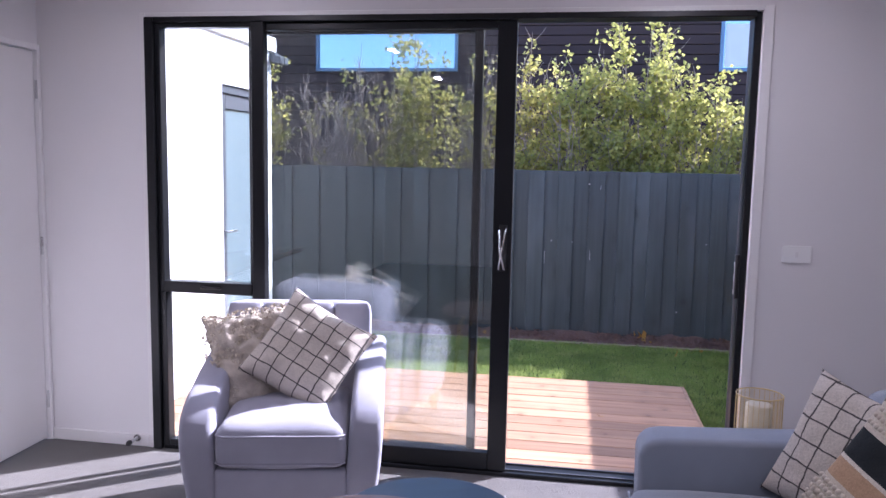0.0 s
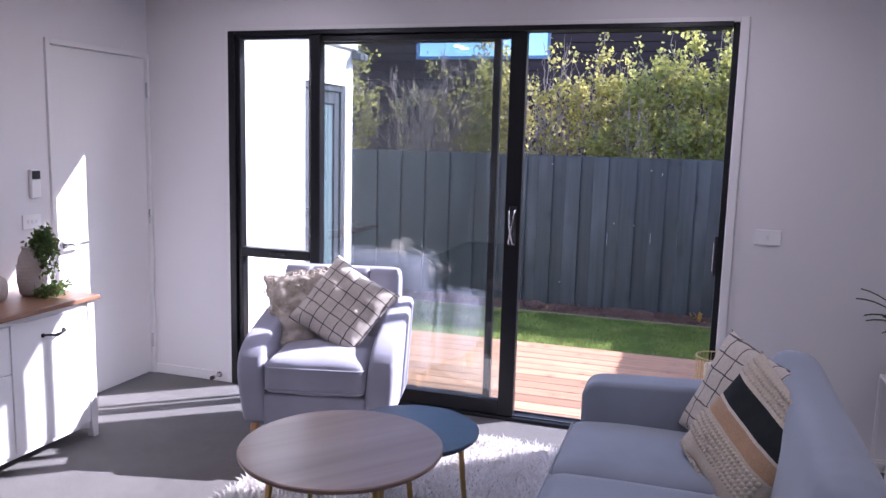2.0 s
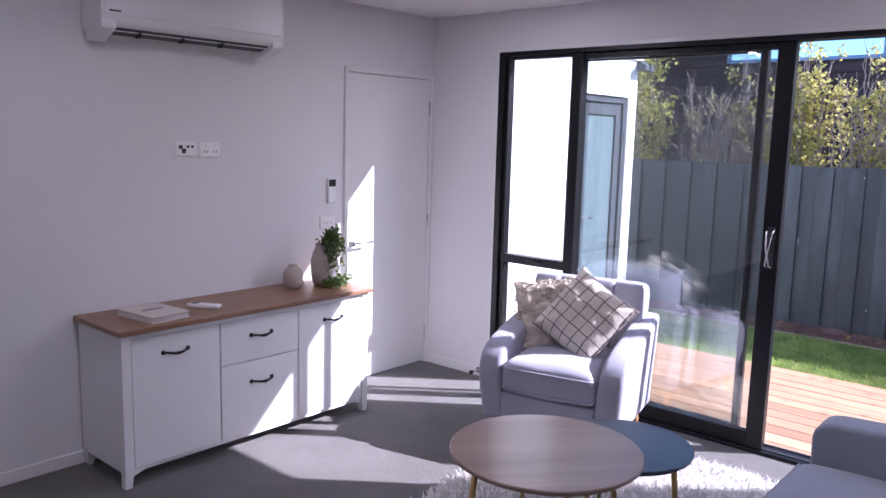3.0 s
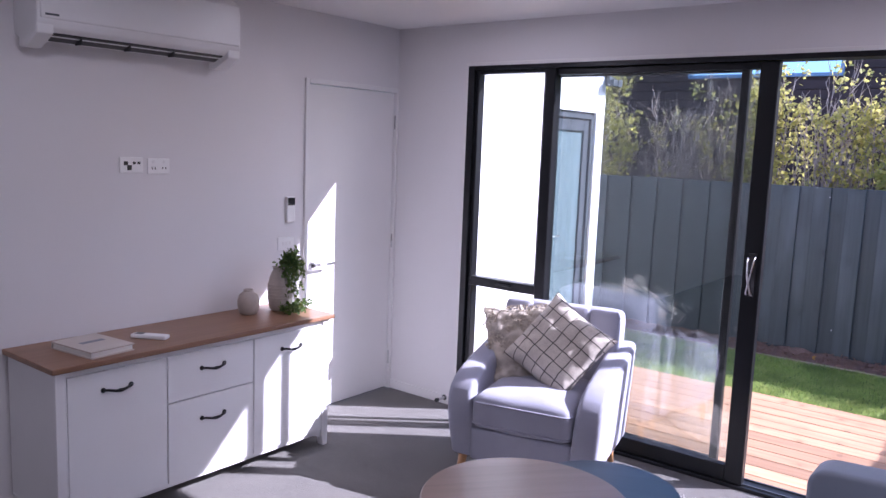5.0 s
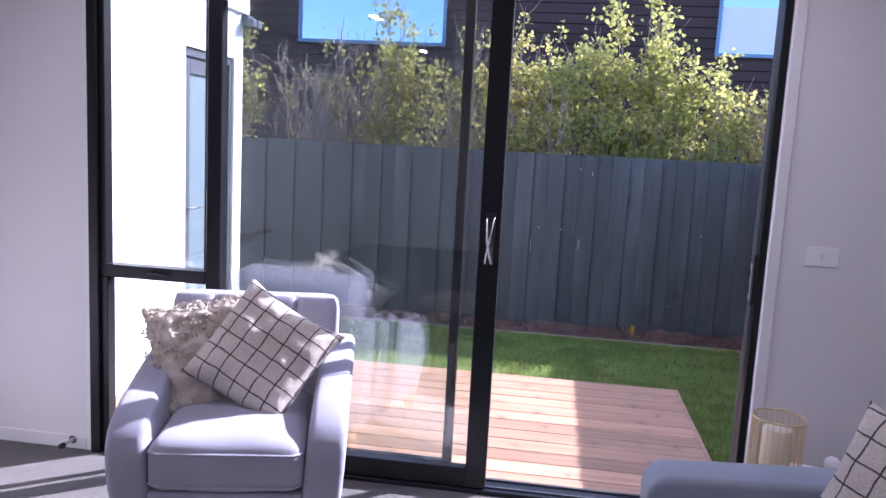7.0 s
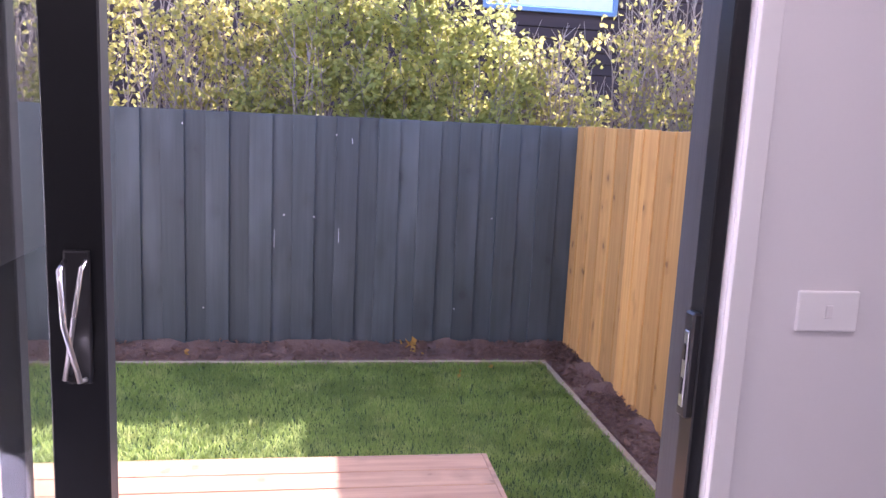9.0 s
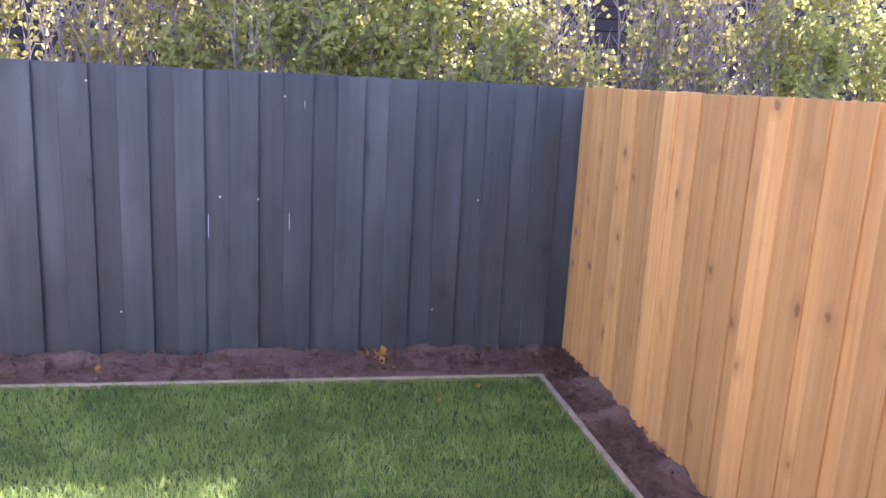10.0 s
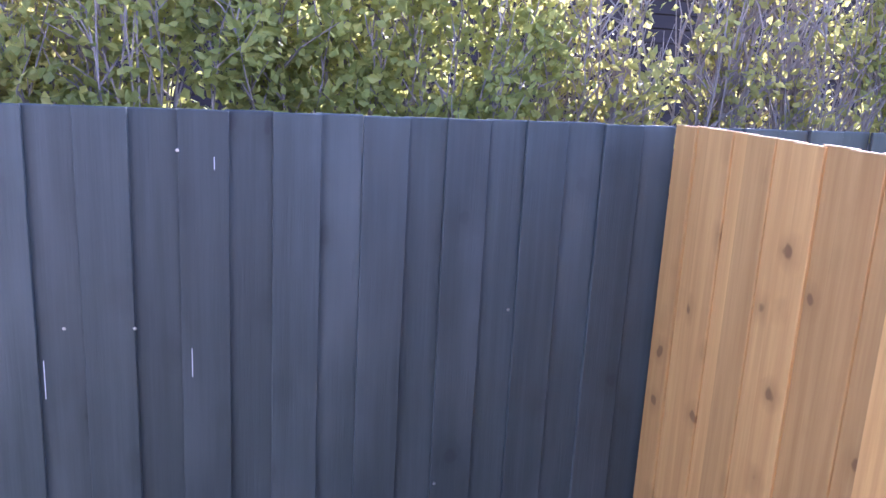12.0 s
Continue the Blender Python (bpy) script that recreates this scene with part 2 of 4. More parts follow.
FENCE = timber("slate_stained_paling", (0.049, 0.064, 0.065), (0.030, 0.041, 0.042), 2, 0.6, knots=0.55, knot_col=(0.016, 0.02, 0.024), spread=0.12, bleach=(0.092, 0.112, 0.116))
PINE = timber("new_pine_paling", (0.60, 0.345, 0.11), (0.43, 0.22, 0.062), 2, 0.7, knots=0.6, knot_col=(0.10, 0.04, 0.015), spread=0.24, knot_scale=1.0)
DECK = timber("decking_board", (0.45, 0.275, 0.155), (0.29, 0.155, 0.085), 0, 0.55, knots=0.35, spread=0.3, streak=8)
EDGE = timber("edging_board", (0.42, 0.33, 0.21), (0.30, 0.22, 0.13), 0, 0.75, spread=0.1)
MULCH = plain("bark_mulch_bed", (0.25, 0.15, 0.105), 0.95, var=0.2, big=6, fine=70, bmp=1.0, dist=0.03, col2=(0.18, 0.105, 0.075))
CHIP = foliage("bark_chip", (0.22, 0.13, 0.09), (0.13, 0.075, 0.054), (0.32, 0.19, 0.13))
SOIL = plain("turf_soil", (0.09, 0.145, 0.035), 0.95, var=0.2, big=2, fine=60, bmp=0.8, dist=0.02)
GRASS = foliage("grass_blade", (0.22, 0.34, 0.065), (0.29, 0.42, 0.095), (0.48, 0.52, 0.18), patch=(0.12, 0.21, 0.042))
BARK = plain("grey_twig_bark", (0.34, 0.28, 0.245), 0.9, var=0.15, big=8, fine=80, bmp=0.6)
HEDGE = foliage("hedge_leaf", (0.25, 0.28, 0.078), (0.42, 0.43, 0.12), (0.58, 0.55, 0.17))
HEDGE2 = foliage("hedge_leaf_yellowing", (0.25, 0.25, 0.08), (0.40, 0.39, 0.11), (0.62, 0.55, 0.17))
DRYLEAF = foliage("fallen_leaf", (0.5, 0.22, 0.05), (0.6, 0.34, 0.06), (0.6, 0.4, 0.1))
CLAD = timber("dark_weatherboard", (0.05, 0.029, 0.029), (0.036, 0.021, 0.021), 0, 0.85, spread=0.15, streak=4)
ROOFING = plain("charcoal_roofing", (0.03, 0.03, 0.034), 0.5, var=0.08, fine=20)
BLIND = plain("white_roller_blind", (0.72, 0.74, 0.78), 0.8, var=0.02, fine=200)
WINFRAME = plain("blue_grey_frame", (0.14, 0.24, 0.4), 0.4, var=0.03, fine=200, bmp=0.02)
AMBERGLASS = glass_of("amber_ribbed_glass", (0.97, 0.93, 0.82), 0.03)
WAX = plain("candle_wax", (0.80, 0.76, 0.68), 0.55, var=0.03, fine=40, bmp=0.05)
LAMPGLOW = glow("downlight_glow", (1.0, 0.9, 0.78), 3.0)
GRIDCLOTH = check_cloth("grid_cushion_cloth", (0.68, 0.62, 0.55), (0.06, 0.052, 0.052), 0.066)
BANDCLOTH = band_cloth("banded_cushion_cloth")
BOBBLE = plain("wool_bobble", (0.64, 0.57, 0.47), 0.95, var=0.08, fine=260, bmp=0.6)
TUFTED = plain("tufted_cream_cloth", (0.64, 0.575, 0.50), 0.95, var=0.12, big=18, fine=160, bmp=0.9, dist=0.006)

# ---- shape helpers ----


def finish(name, bm, material, smooth=False):
    me = bpy.data.meshes.new(name)
    bmesh.ops.recalc_face_normals(bm, faces=bm.faces)
    for f in bm.faces:
        f.smooth = smooth
    bm.to_mesh(me)
    bm.free()
    me.materials.append(material)
    return me


def raw(name, verts, faces, material, smooth=False):
    me = bpy.data.meshes.new(name)
    me.from_pydata(verts, [], faces)
    if smooth:
        me.polygons.foreach_set("use_smooth", [True] * len(me.polygons))
    me.materials.append(material)
    return me


def thing(name, label, category, at=(0, 0, 0), turn=0, group="", kind=""):
    ob = new(name)
    ob.matrix_basis = pose(*at, 0, 0, turn)
    return tagged(ob, label, category, group, kind)


def part(name, bm, material, parent, label="", m=None, smooth=False):
    me = bm if isinstance(bm, bpy.types.Mesh) else finish(name, bm, material, smooth)
    ob = new(name, me)
    ob.parent = parent
    if m is not None:
        ob.matrix_basis = m
    return tagged(ob, label)


def single(name, bm, material, label, category, m=None, smooth=False, kind="", group=""):
    me = bm if isinstance(bm, bpy.types.Mesh) else finish(name, bm, material, smooth)
    ob = new(name, me)
    if m is not None:
        ob.matrix_basis = m
    return tagged(ob, label, category, group, kind)


def box(x0, y0, z0, x1, y1, z1, bev=0.0, seg=2, bm=None):
    bm2 = bmesh.new()
    bmesh.ops.create_cube(bm2, size=1, matrix=Matrix.Translation(((x0 + x1) / 2, (y0 + y1) / 2, (z0 + z1) / 2)) @ Matrix.Diagonal((abs(x1 - x0), abs(y1 - y0), abs(z1 - z0), 1)))
    if bev:
        bmesh.ops.bevel(bm2, geom=bm2.edges[:], offset=bev, segments=seg, affect="EDGES", profile=0.5)
    if bm is None:
        return bm2
    merge(bm, bm2)
    return bm


def merge(bm, other):
    me = bpy.data.meshes.new("join")
    other.to_mesh(me)
    other.free()
    bm.from_mesh(me)
    bpy.data.meshes.remove(me)


def lathe(profile, n=32, bm=None):
    """Turns (radius, height) pairs about z."""
    bm = bm or bmesh.new()
    rings = []
    for r, z in profile:
        if r < 1e-5:
            rings.append([bm.verts.new((0, 0, z))])
        else:
            rings.append([bm.verts.new((r * math.cos(2 * math.pi * i / n), r * math.sin(2 * math.pi * i / n), z)) for i in range(n)])
    for a, b in zip(rings, rings[1:]):
        for i in range(n):
            j = (i + 1) % n
            if len(a) == 1 and len(b) > 1:
                bm.faces.new((a[0], b[i], b[j]))
            elif len(b) == 1 and len(a) > 1:
                bm.faces.new((a[i], a[j], b[0]))
            elif len(a) > 1:
                bm.faces.new((a[i], a[j], b[j], b[i]))
    return bm


def tube(points, radii, n=8, bm=None, cap=True):
    """A round bar along points; radii is one number or one per point."""
    bm = bm or bmesh.new()
    pts = [Vector(p) for p in points]
    if isinstance(radii, (int, float)):
        radii = [radii] * len(pts)
    rings = []
    for i, p in enumerate(pts):
        d = (pts[min(i + 1, len(pts) - 1)] - pts[max(i - 1, 0)]).normalized()
        u = d.orthogonal().normalized() if i == 0 else (u - d * u.dot(d)).normalized()
        w = d.cross(u)
        rings.append([bm.verts.new(p + radii[i] * (math.cos(2 * math.pi * k / n) * u + math.sin(2 * math.pi * k / n) * w)) for k in range(n)])
    for a, b in zip(rings, rings[1:]):
        for k in range(n):
            bm.faces.new((a[k], a[(k + 1) % n], b[(k + 1) % n], b[k]))
    if cap:
        bm.faces.new(rings[0][::-1])
        bm.faces.new(rings[-1])
    return bm


def outline(points, depth, bev=0.0, seg=3, axis=0):
    """A closed outline (a, b) extruded by depth along an axis, centred on it."""
    bm = bmesh.new()
    put = {0: lambda a, b: (-depth / 2, a, b), 1: lambda a, b: (a, -depth / 2, b), 2: lambda a, b: (a, b, -depth / 2)}[axis]
    f = bm.faces.new([bm.verts.new(put(a, b)) for a, b in points])
    r = bmesh.ops.extrude_face_region(bm, geom=[f])
    d = [0, 0, 0]
    d[axis] = depth
    bmesh.ops.translate(bm, vec=d, verts=[v for v in r["geom"] if isinstance(v, bmesh.types.BMVert)])
    if bev:
        bmesh.ops.recalc_face_normals(bm, faces=bm.faces)
        bmesh.ops.bevel(bm, geom=bm.edges[:], offset=bev, segments=seg, affect="EDGES", profile=0.5, clamp_overlap=True)
    return bm


def soft_box(sx, sy, sz, r, crown=0.0, n=10, lump=0.0, seed=0):
    """An upholstered block centred on the origin: rounded by r, its top raised by crown in the middle."""
    bm = bmesh.new()
    bmesh.ops.create_cube(bm, size=1)
    bmesh.ops.subdivide_edges(bm, edges=bm.edges[:], cuts=n, use_grid_fill=True)
    h = Vector((sx / 2, sy / 2, sz / 2))
    for v in bm.verts:
        p = Vector((v.co.x * sx, v.co.y * sy, v.co.z * sz))
        # crowd the grid towards the edges
        for k in range(3):
            s = p[k] / h[k]
            p[k] = h[k] * (math.copysign(1 - (1 - abs(s)) ** 1.5, s))
        inner = Vector([max(-(h[k] - r), min(h[k] - r, p[k])) for k in range(3)])
        d = p - inner
        if d.length > 1e-6:
            p = inner + d.normalized() * r
        w = (1 - (p.x / h.x) ** 2) * (1 - (p.y / h.y) ** 2)
        p.z += crown * max(0, w) * (1 if p.z > 0 else -0.25)
        if lump:
            p += Vector((0, 0, lump)) * noise.noise(p * 6 + Vector((seed, 0, 0)))
        v.co = p
    return bm


def pillow(w, h, thick, n=26, lump=0.0, seed=0, frill=0.0):
    """A scatter cushion lying in the xy plane, with pointed corners and sagging sides."""
    bm = bmesh.new()
    for side in (1, -1):
        grid = []
        for i in range(n + 1):
            row = []
            for j in range(n + 1):
                u, v = 2 * i / n - 1, 2 * j / n - 1
                x = u * (1 - 0.09 * (1 - u * u) * 0 - 0.10 * (1 - v * v) * abs(u) ** 3)
                y = v * (1 - 0.10 * (1 - u * u) * abs(v) ** 3)
                z = side * thick / 2 * (max(0, (1 - u ** 4) * (1 - v ** 4))) ** 0.55
                p = Vector((x * w / 2, y * h / 2, z))
                if lump:
                    p.z += side * lump * (noise.noise(p * 14 + Vector((seed, 3, side))) + 0.6 * noise.noise(p * 32 + Vector((seed, 7, side)))) * min(1, (1 - abs(u)) * 6 + 0.2)
                if frill and max(abs(u), abs(v)) > 0.97:
                    p += Vector((noise.noise(p * 40), noise.noise(p * 40 + Vector((9, 0, 0))), 0)) * frill
                row.append(bm.verts.new(p))
            grid.append(row)
        for i in range(n):
            for j in range(n):
                bm.faces.new((grid[i][j], grid[i + 1][j], grid[i + 1][j + 1], grid[i][j + 1]))
    bmesh.ops.remove_doubles(bm, verts=bm.verts, dist=0.0008)
    return bm


def blades(spots, rng, height, width, lean, name, material):
    """Thin bent blades on the given ground spots."""
    verts, faces = [], []
    for x, y, z in spots:
        a = rng.uniform(0, 2 * math.pi)
        h, w = height * rng.uniform(0.6, 1.25), width * rng.uniform(0.7, 1.3)
        dx, dy = math.cos(a) * w / 2, math.sin(a) * w / 2
        b = rng.uniform(0, 2 * math.pi)
        l = lean * rng.uniform(0.2, 1.0) * h
        lx, ly = math.cos(b) * l, math.sin(b) * l
        k = len(verts)
        verts += [(x - dx, y - dy, z), (x + dx, y + dy, z), (x + dx * 0.8 + lx * 0.35, y + dy * 0.8 + ly * 0.35, z + h * 0.6), (x - dx * 0.8 + lx * 0.35, y - dy * 0.8 + ly * 0.35, z + h * 0.6), (x + lx, y + ly, z + h)]
        faces += [(k, k + 1, k + 2, k + 3), (k + 3, k + 2, k + 4)]
    return raw(name, verts, faces, material)


def leaves(spots, rng, size, name, material, droop=0.0):
    """Small folded leaves facing every way."""
    verts, faces = [], []
    for p in spots:
        d = Vector((rng.gauss(0, 1), rng.gauss(0, 1), rng.gauss(0.3, 0.8) - droop)).normalized()
        s = d.orthogonal().normalized()
        s = Matrix.Rotation(rng.uniform(0, 6.28), 3, d) @ s
        n = d.cross(s)
        L, w = size * rng.uniform(0.6, 1.3), size * rng.uniform(0.28, 0.45)
        k = len(verts)
        p = Vector(p)
        verts += [p, p + d * L * 0.45 + s * w + n * w * 0.25, p + d * L, p + d * L * 0.45 - s * w + n * w * 0.25]
        faces += [(k, k + 1, k + 2), (k, k + 2, k + 3)]
    return raw(name, verts, faces, material)

# ---- the room ----
XL, XR, YB, YW, CEILING = -1.425, 4.6, -3.2, 4.01, 2.40
WT = 0.15            # thickness of the outer wall
OX0, OX1, OZ = -0.835, 1.995, 2.148   # the opening to the garden


def structure(name, bm, material, label, category, smooth=False):
    return single(name, bm, material, label, category, kind="structure", smooth=smooth)


structure("floor", box(XL - 0.12, YB - 0.12, -0.12, XR + 0.12, YW + 0.06, 0), CARPET, "grey loop-pile carpet over the whole room", "carpet floor")
structure("ceiling", box(XL - 0.12, YB - 0.12, CEILING, XR + 0.12, YW + WT, CEILING + 0.2), CEIL, "flat white painted plasterboard ceiling", "ceiling")
w = box(XL - 0.12, YW, -0.3, OX0, YW + WT, CEILING)
box(OX1, YW, -0.3, XR + 0.12, YW + WT, CEILING, bm=w)
box(OX0, YW, OZ, OX1, YW + WT, CEILING, bm=w)
box(OX0, YW + 0.06, -0.3, OX1, YW + WT, -0.005, bm=w)
structure("wall_north", w, WALL, "white painted wall around the garden doors", "wall")
DY0, DY1, DZ = 3.202, YW - 0.003, 2.02     # the inner door with its frame
w = box(XL - 0.12, YB, 0, XL, DY0, CEILING)
box(XL - 0.12, DY0, DZ, XL, YW, CEILING, bm=w)
structure("wall_west", w, WALL, "white painted wall behind the sideboard", "wall")
structure("wall_south", box(XL - 0.12, YB - 0.12, 0, XR + 0.12, YB, CEILING), WALL, "plain white painted wall", "wall")
structure("wall_east", box(XR, YB, 0, XR + 0.12, YW, CEILING), WALL, "plain white painted wall", "wall")
structure("roof_slab", box(XL - 0.5, YB - 0.5, CEILING + 0.2, XR + 0.5, YW + WT + 0.02, CEILING + 0.45), ROOFING, "charcoal roof edge of the house", "roof")
for n, b in (("baseboard_west", (XL, YB, 0, XL + 0.012, DY0 - 0.002, 0.062)), ("baseboard_north_a", (XL + 0.013, YW - 0.012, 0, OX0 - 0.03, YW, 0.062)),
             ("baseboard_north_b", (OX1 + 0.045, YW - 0.012, 0, XR, YW, 0.062)), ("baseboard_east", (XR - 0.012, YB, 0, XR, YW - 0.013, 0.062)), ("baseboard_south", (XL + 0.013, YB, 0, XR - 0.013, YB + 0.012, 0.062))):
    structure(n, box(*b, bev=0.003, seg=1), TRIM, "low white painted skirting board", "skirting")
# white liner round the opening
t = box(OX0 - 0.028, YW - 0.014, 0, OX0, YW + 0.0, OZ + 0.018, 0.002, 1)
box(OX1, YW - 0.014, 0, OX1 + 0.042, YW, OZ + 0.018, 0.002, 1, bm=t)
box(OX0 + 0.001, YW - 0.014, OZ - 0.004, OX1 - 0.001, YW, OZ + 0.018, 0.002, 1, bm=t)
structure("trim", t, TRIM, "thin white timber architrave round the garden doors", "architrave")


def inner_door():
    d = thing("door_1", "closed plain white flush door with satin lever handle", "door", kind="structure")
    x = XL
    fr = box(x - 0.05, DY0, 0, x + 0.016, DY0 + 0.028, DZ, 0.002, 1)
    box(x - 0.05, DY1 - 0.02, 0, x + 0.016, DY1, DZ, 0.002, 1, bm=fr)
    box(x - 0.05, DY0 + 0.028, DZ - 0.028, x + 0.016, DY1 - 0.02, DZ, 0.002, 1, bm=fr)
    part("door_frame", fr, TRIM, d)
    leaf = part("door_leaf", box(x - 0.04, DY0 + 0.033, 0.012, x - 0.006, DY1 - 0.025, DZ - 0.033, 0.0015, 1), TRIM, d)
    for z in (0.22, 1.02, 1.80):
        part("hinge", tube([(x + 0.004, DY1 - 0.022, z - 0.045), (x + 0.004, DY1 - 0.022, z + 0.045)], 0.0065, 8), CHROME, d, "satin steel hinge")
    hy, hz = DY0 + 0.085, 0.925
    h = lathe([(0, 0), (0.026, 0), (0.026, 0.008), (0.022, 0.011), (0.0, 0.011)], 24)
    bmesh.ops.transform(h, matrix=pose(x - 0.003, hy, hz, 0, 90, 0), verts=h.verts)
    tube([(x + 0.006, hy, hz), (x + 0.045, hy, hz), (x + 0.052, hy + 0.008, hz), (x + 0.053, hy + 0.125, hz + 0.002)], [0.009, 0.009, 0.009, 0.0075], 10, bm=h)
    part("lever_handle", h, CHROME, leaf, "satin chrome lever handle", smooth=True)


inner_door()


# ---- the garden doors ----
def frame_bars(bars, bev=0.003):
    bm = bmesh.new()
    for b in bars:
        box(*b, bev=bev, seg=1, bm=bm)
    return bm


def pane(parent, x0, z0, x1, z1, y, name="pane"):
    ob = part(name, box(x0, y, z0, x1, y + 0.006, z1), GLASS, parent, "clear glass pane")
    ob.visible_shadow = False
    return ob


def garden_doors():
    w = thing("window_1", "black aluminium joinery with a fixed side window beside sliding doors", "window", kind="structure")
    Y0, Y1 = YW - 0.03, YW + 0.13
    part("outer_frame", frame_bars([(OX0, Y0, 0.0, OX0 + 0.045, Y1 - 0.05, OZ - 0.004), (OX1 - 0.03, YW + 0.018, 0.0, OX1, YW + 0.068, OZ - 0.004),
                                    (OX0 + 0.046, Y0, OZ - 0.03, OX1 - 0.031, YW + 0.09, OZ - 0.004), (OX0 + 0.046, Y0 + 0.02, -0.004, OX1 - 0.031, Y1, 0.018)]), ALU, w)
    part("mullion", box(-0.292, Y0 - 0.004, 0.018, -0.228, YW - 0.004, OZ - 0.031, 0.004, 1), ALU, w)
    # upper sash and lower fixed light
    sash = part("sash_frame", frame_bars([(OX0 + 0.046, Y0 + 0.02, 0.812, -0.765, YW + 0.05, OZ - 0.031), (-0.764, Y0 + 0.02, OZ - 0.052, -0.30, YW + 0.05, OZ - 0.031),
                                          (-0.764, Y0 + 0.012, 0.812, -0.30, YW + 0.05, 0.868), (-0.312, Y0 + 0.02, 0.869, -0.293, YW + 0.05, OZ - 0.053),
                                          (OX0 + 0.046, Y0 + 0.02, 0.019, -0.757, YW + 0.05, 0.811), (-0.756, Y0 + 0.02, 0.019, -0.293, YW + 0.05, 0.05)]), ALU, w)
    pane(sash, -0.768, 0.862, -0.308, OZ - 0.05, YW + 0.03)
    pane(sash, -0.76, 0.045, -0.295, 0.815, YW + 0.03)
    part("window_stay", box(-0.56, Y0 - 0.012, 0.838, -0.46, Y0 + 0.012, 0.848, 0.003, 1), BLACKP, sash, "small black window catch")
    # fixed panel behind
    fixed = part("fixed_panel", frame_bars([(-0.30, YW + 0.085, 0.018, -0.275, YW + 0.125, OZ - 0.031), (0.755, YW + 0.085, 0.018, 0.795, YW + 0.125, OZ - 0.031),
                                            (-0.274, YW + 0.085, 0.018, 0.754, YW + 0.125, 0.09), (-0.274, YW + 0.085, OZ - 0.07, 0.754, YW + 0.125, OZ - 0.031)]), ALU, w, "black fixed door panel behind the slider")
    pane(fixed, -0.28, 0.085, 0.76, OZ - 0.066, YW + 0.102)
    # sliding panel, pushed open
    S0, S1 = YW + 0.0, YW + 0.05
    slide = part("sliding_panel", frame_bars([(-0.29, S0, 0.022, -0.24, S1, OZ - 0.032), (0.868, S0, 0.022, 0.955, S1, OZ - 0.032),
                                              (-0.239, S0, 0.022, 0.867, S1, 0.105), (-0.239, S0, OZ - 0.066, 0.867, S1, OZ - 0.032)]), ALU, w, "black sliding door panel pushed open")
    pane(slide, -0.243, 0.10, 0.872, OZ - 0.062, YW + 0.022)
    h = box(0.895, S0 - 0.008, 0.985, 0.935, S0, 1.20, 0.004, 2)
    part("handle_plate", h, BLACKP, slide)
    g = tube([(0.90, S0 - 0.012, 1.185), (0.90, S0 - 0.04, 1.175), (0.905, S0 - 0.045, 1.09), (0.925, S0 - 0.04, 1.0), (0.925, S0 - 0.012, 0.995)], 0.0042, 8)
    tube([(0.93, S0 - 0.012, 1.185), (0.928, S0 - 0.03, 1.175), (0.90, S0 - 0.03, 1.0), (0.90, S0 - 0.01, 0.995)], 0.0038, 8, bm=g)
    part("pull_handle", g, CHROME, slide, "polished looped pull handle", smooth=True)
    # keeper on the closing jamb
    k = box(OX1 - 0.046, YW + 0.02, 0.90, OX1 - 0.028, YW + 0.055, 1.10, 0.004, 1)
    keeper = part("keeper", k, BLACKP, w, "black door keeper")
    part("keeper_plate", box(OX1 - 0.0485, YW + 0.028, 0.92, OX1 - 0.0455, YW + 0.044, 1.065, 0.001, 1), CHROME, keeper, "steel strike plate")
    for z in (0.945, 1.01):
        part("slot", box(OX1 - 0.0505, YW + 0.032, z, OX1 - 0.048, YW + 0.04, z + 0.03), BLACKP, keeper)
    # tracks
    for y in (YW + 0.025, YW + 0.10):
        part("track", box(OX0 + 0.6, y - 0.004, 0.017, OX1 - 0.032, y + 0.004, 0.026, 0.001, 1), ALU_GREY, w)


garden_doors()
j = box(OX1 - 0.024, YW + 0.069, 0.0, OX1 - 0.001, YW + WT, OZ - 0.004, 0.003, 1)
structure("outer_jamb", j, DARKPAINT, "dark stained timber jamb outside the garden doors", "door jamb")


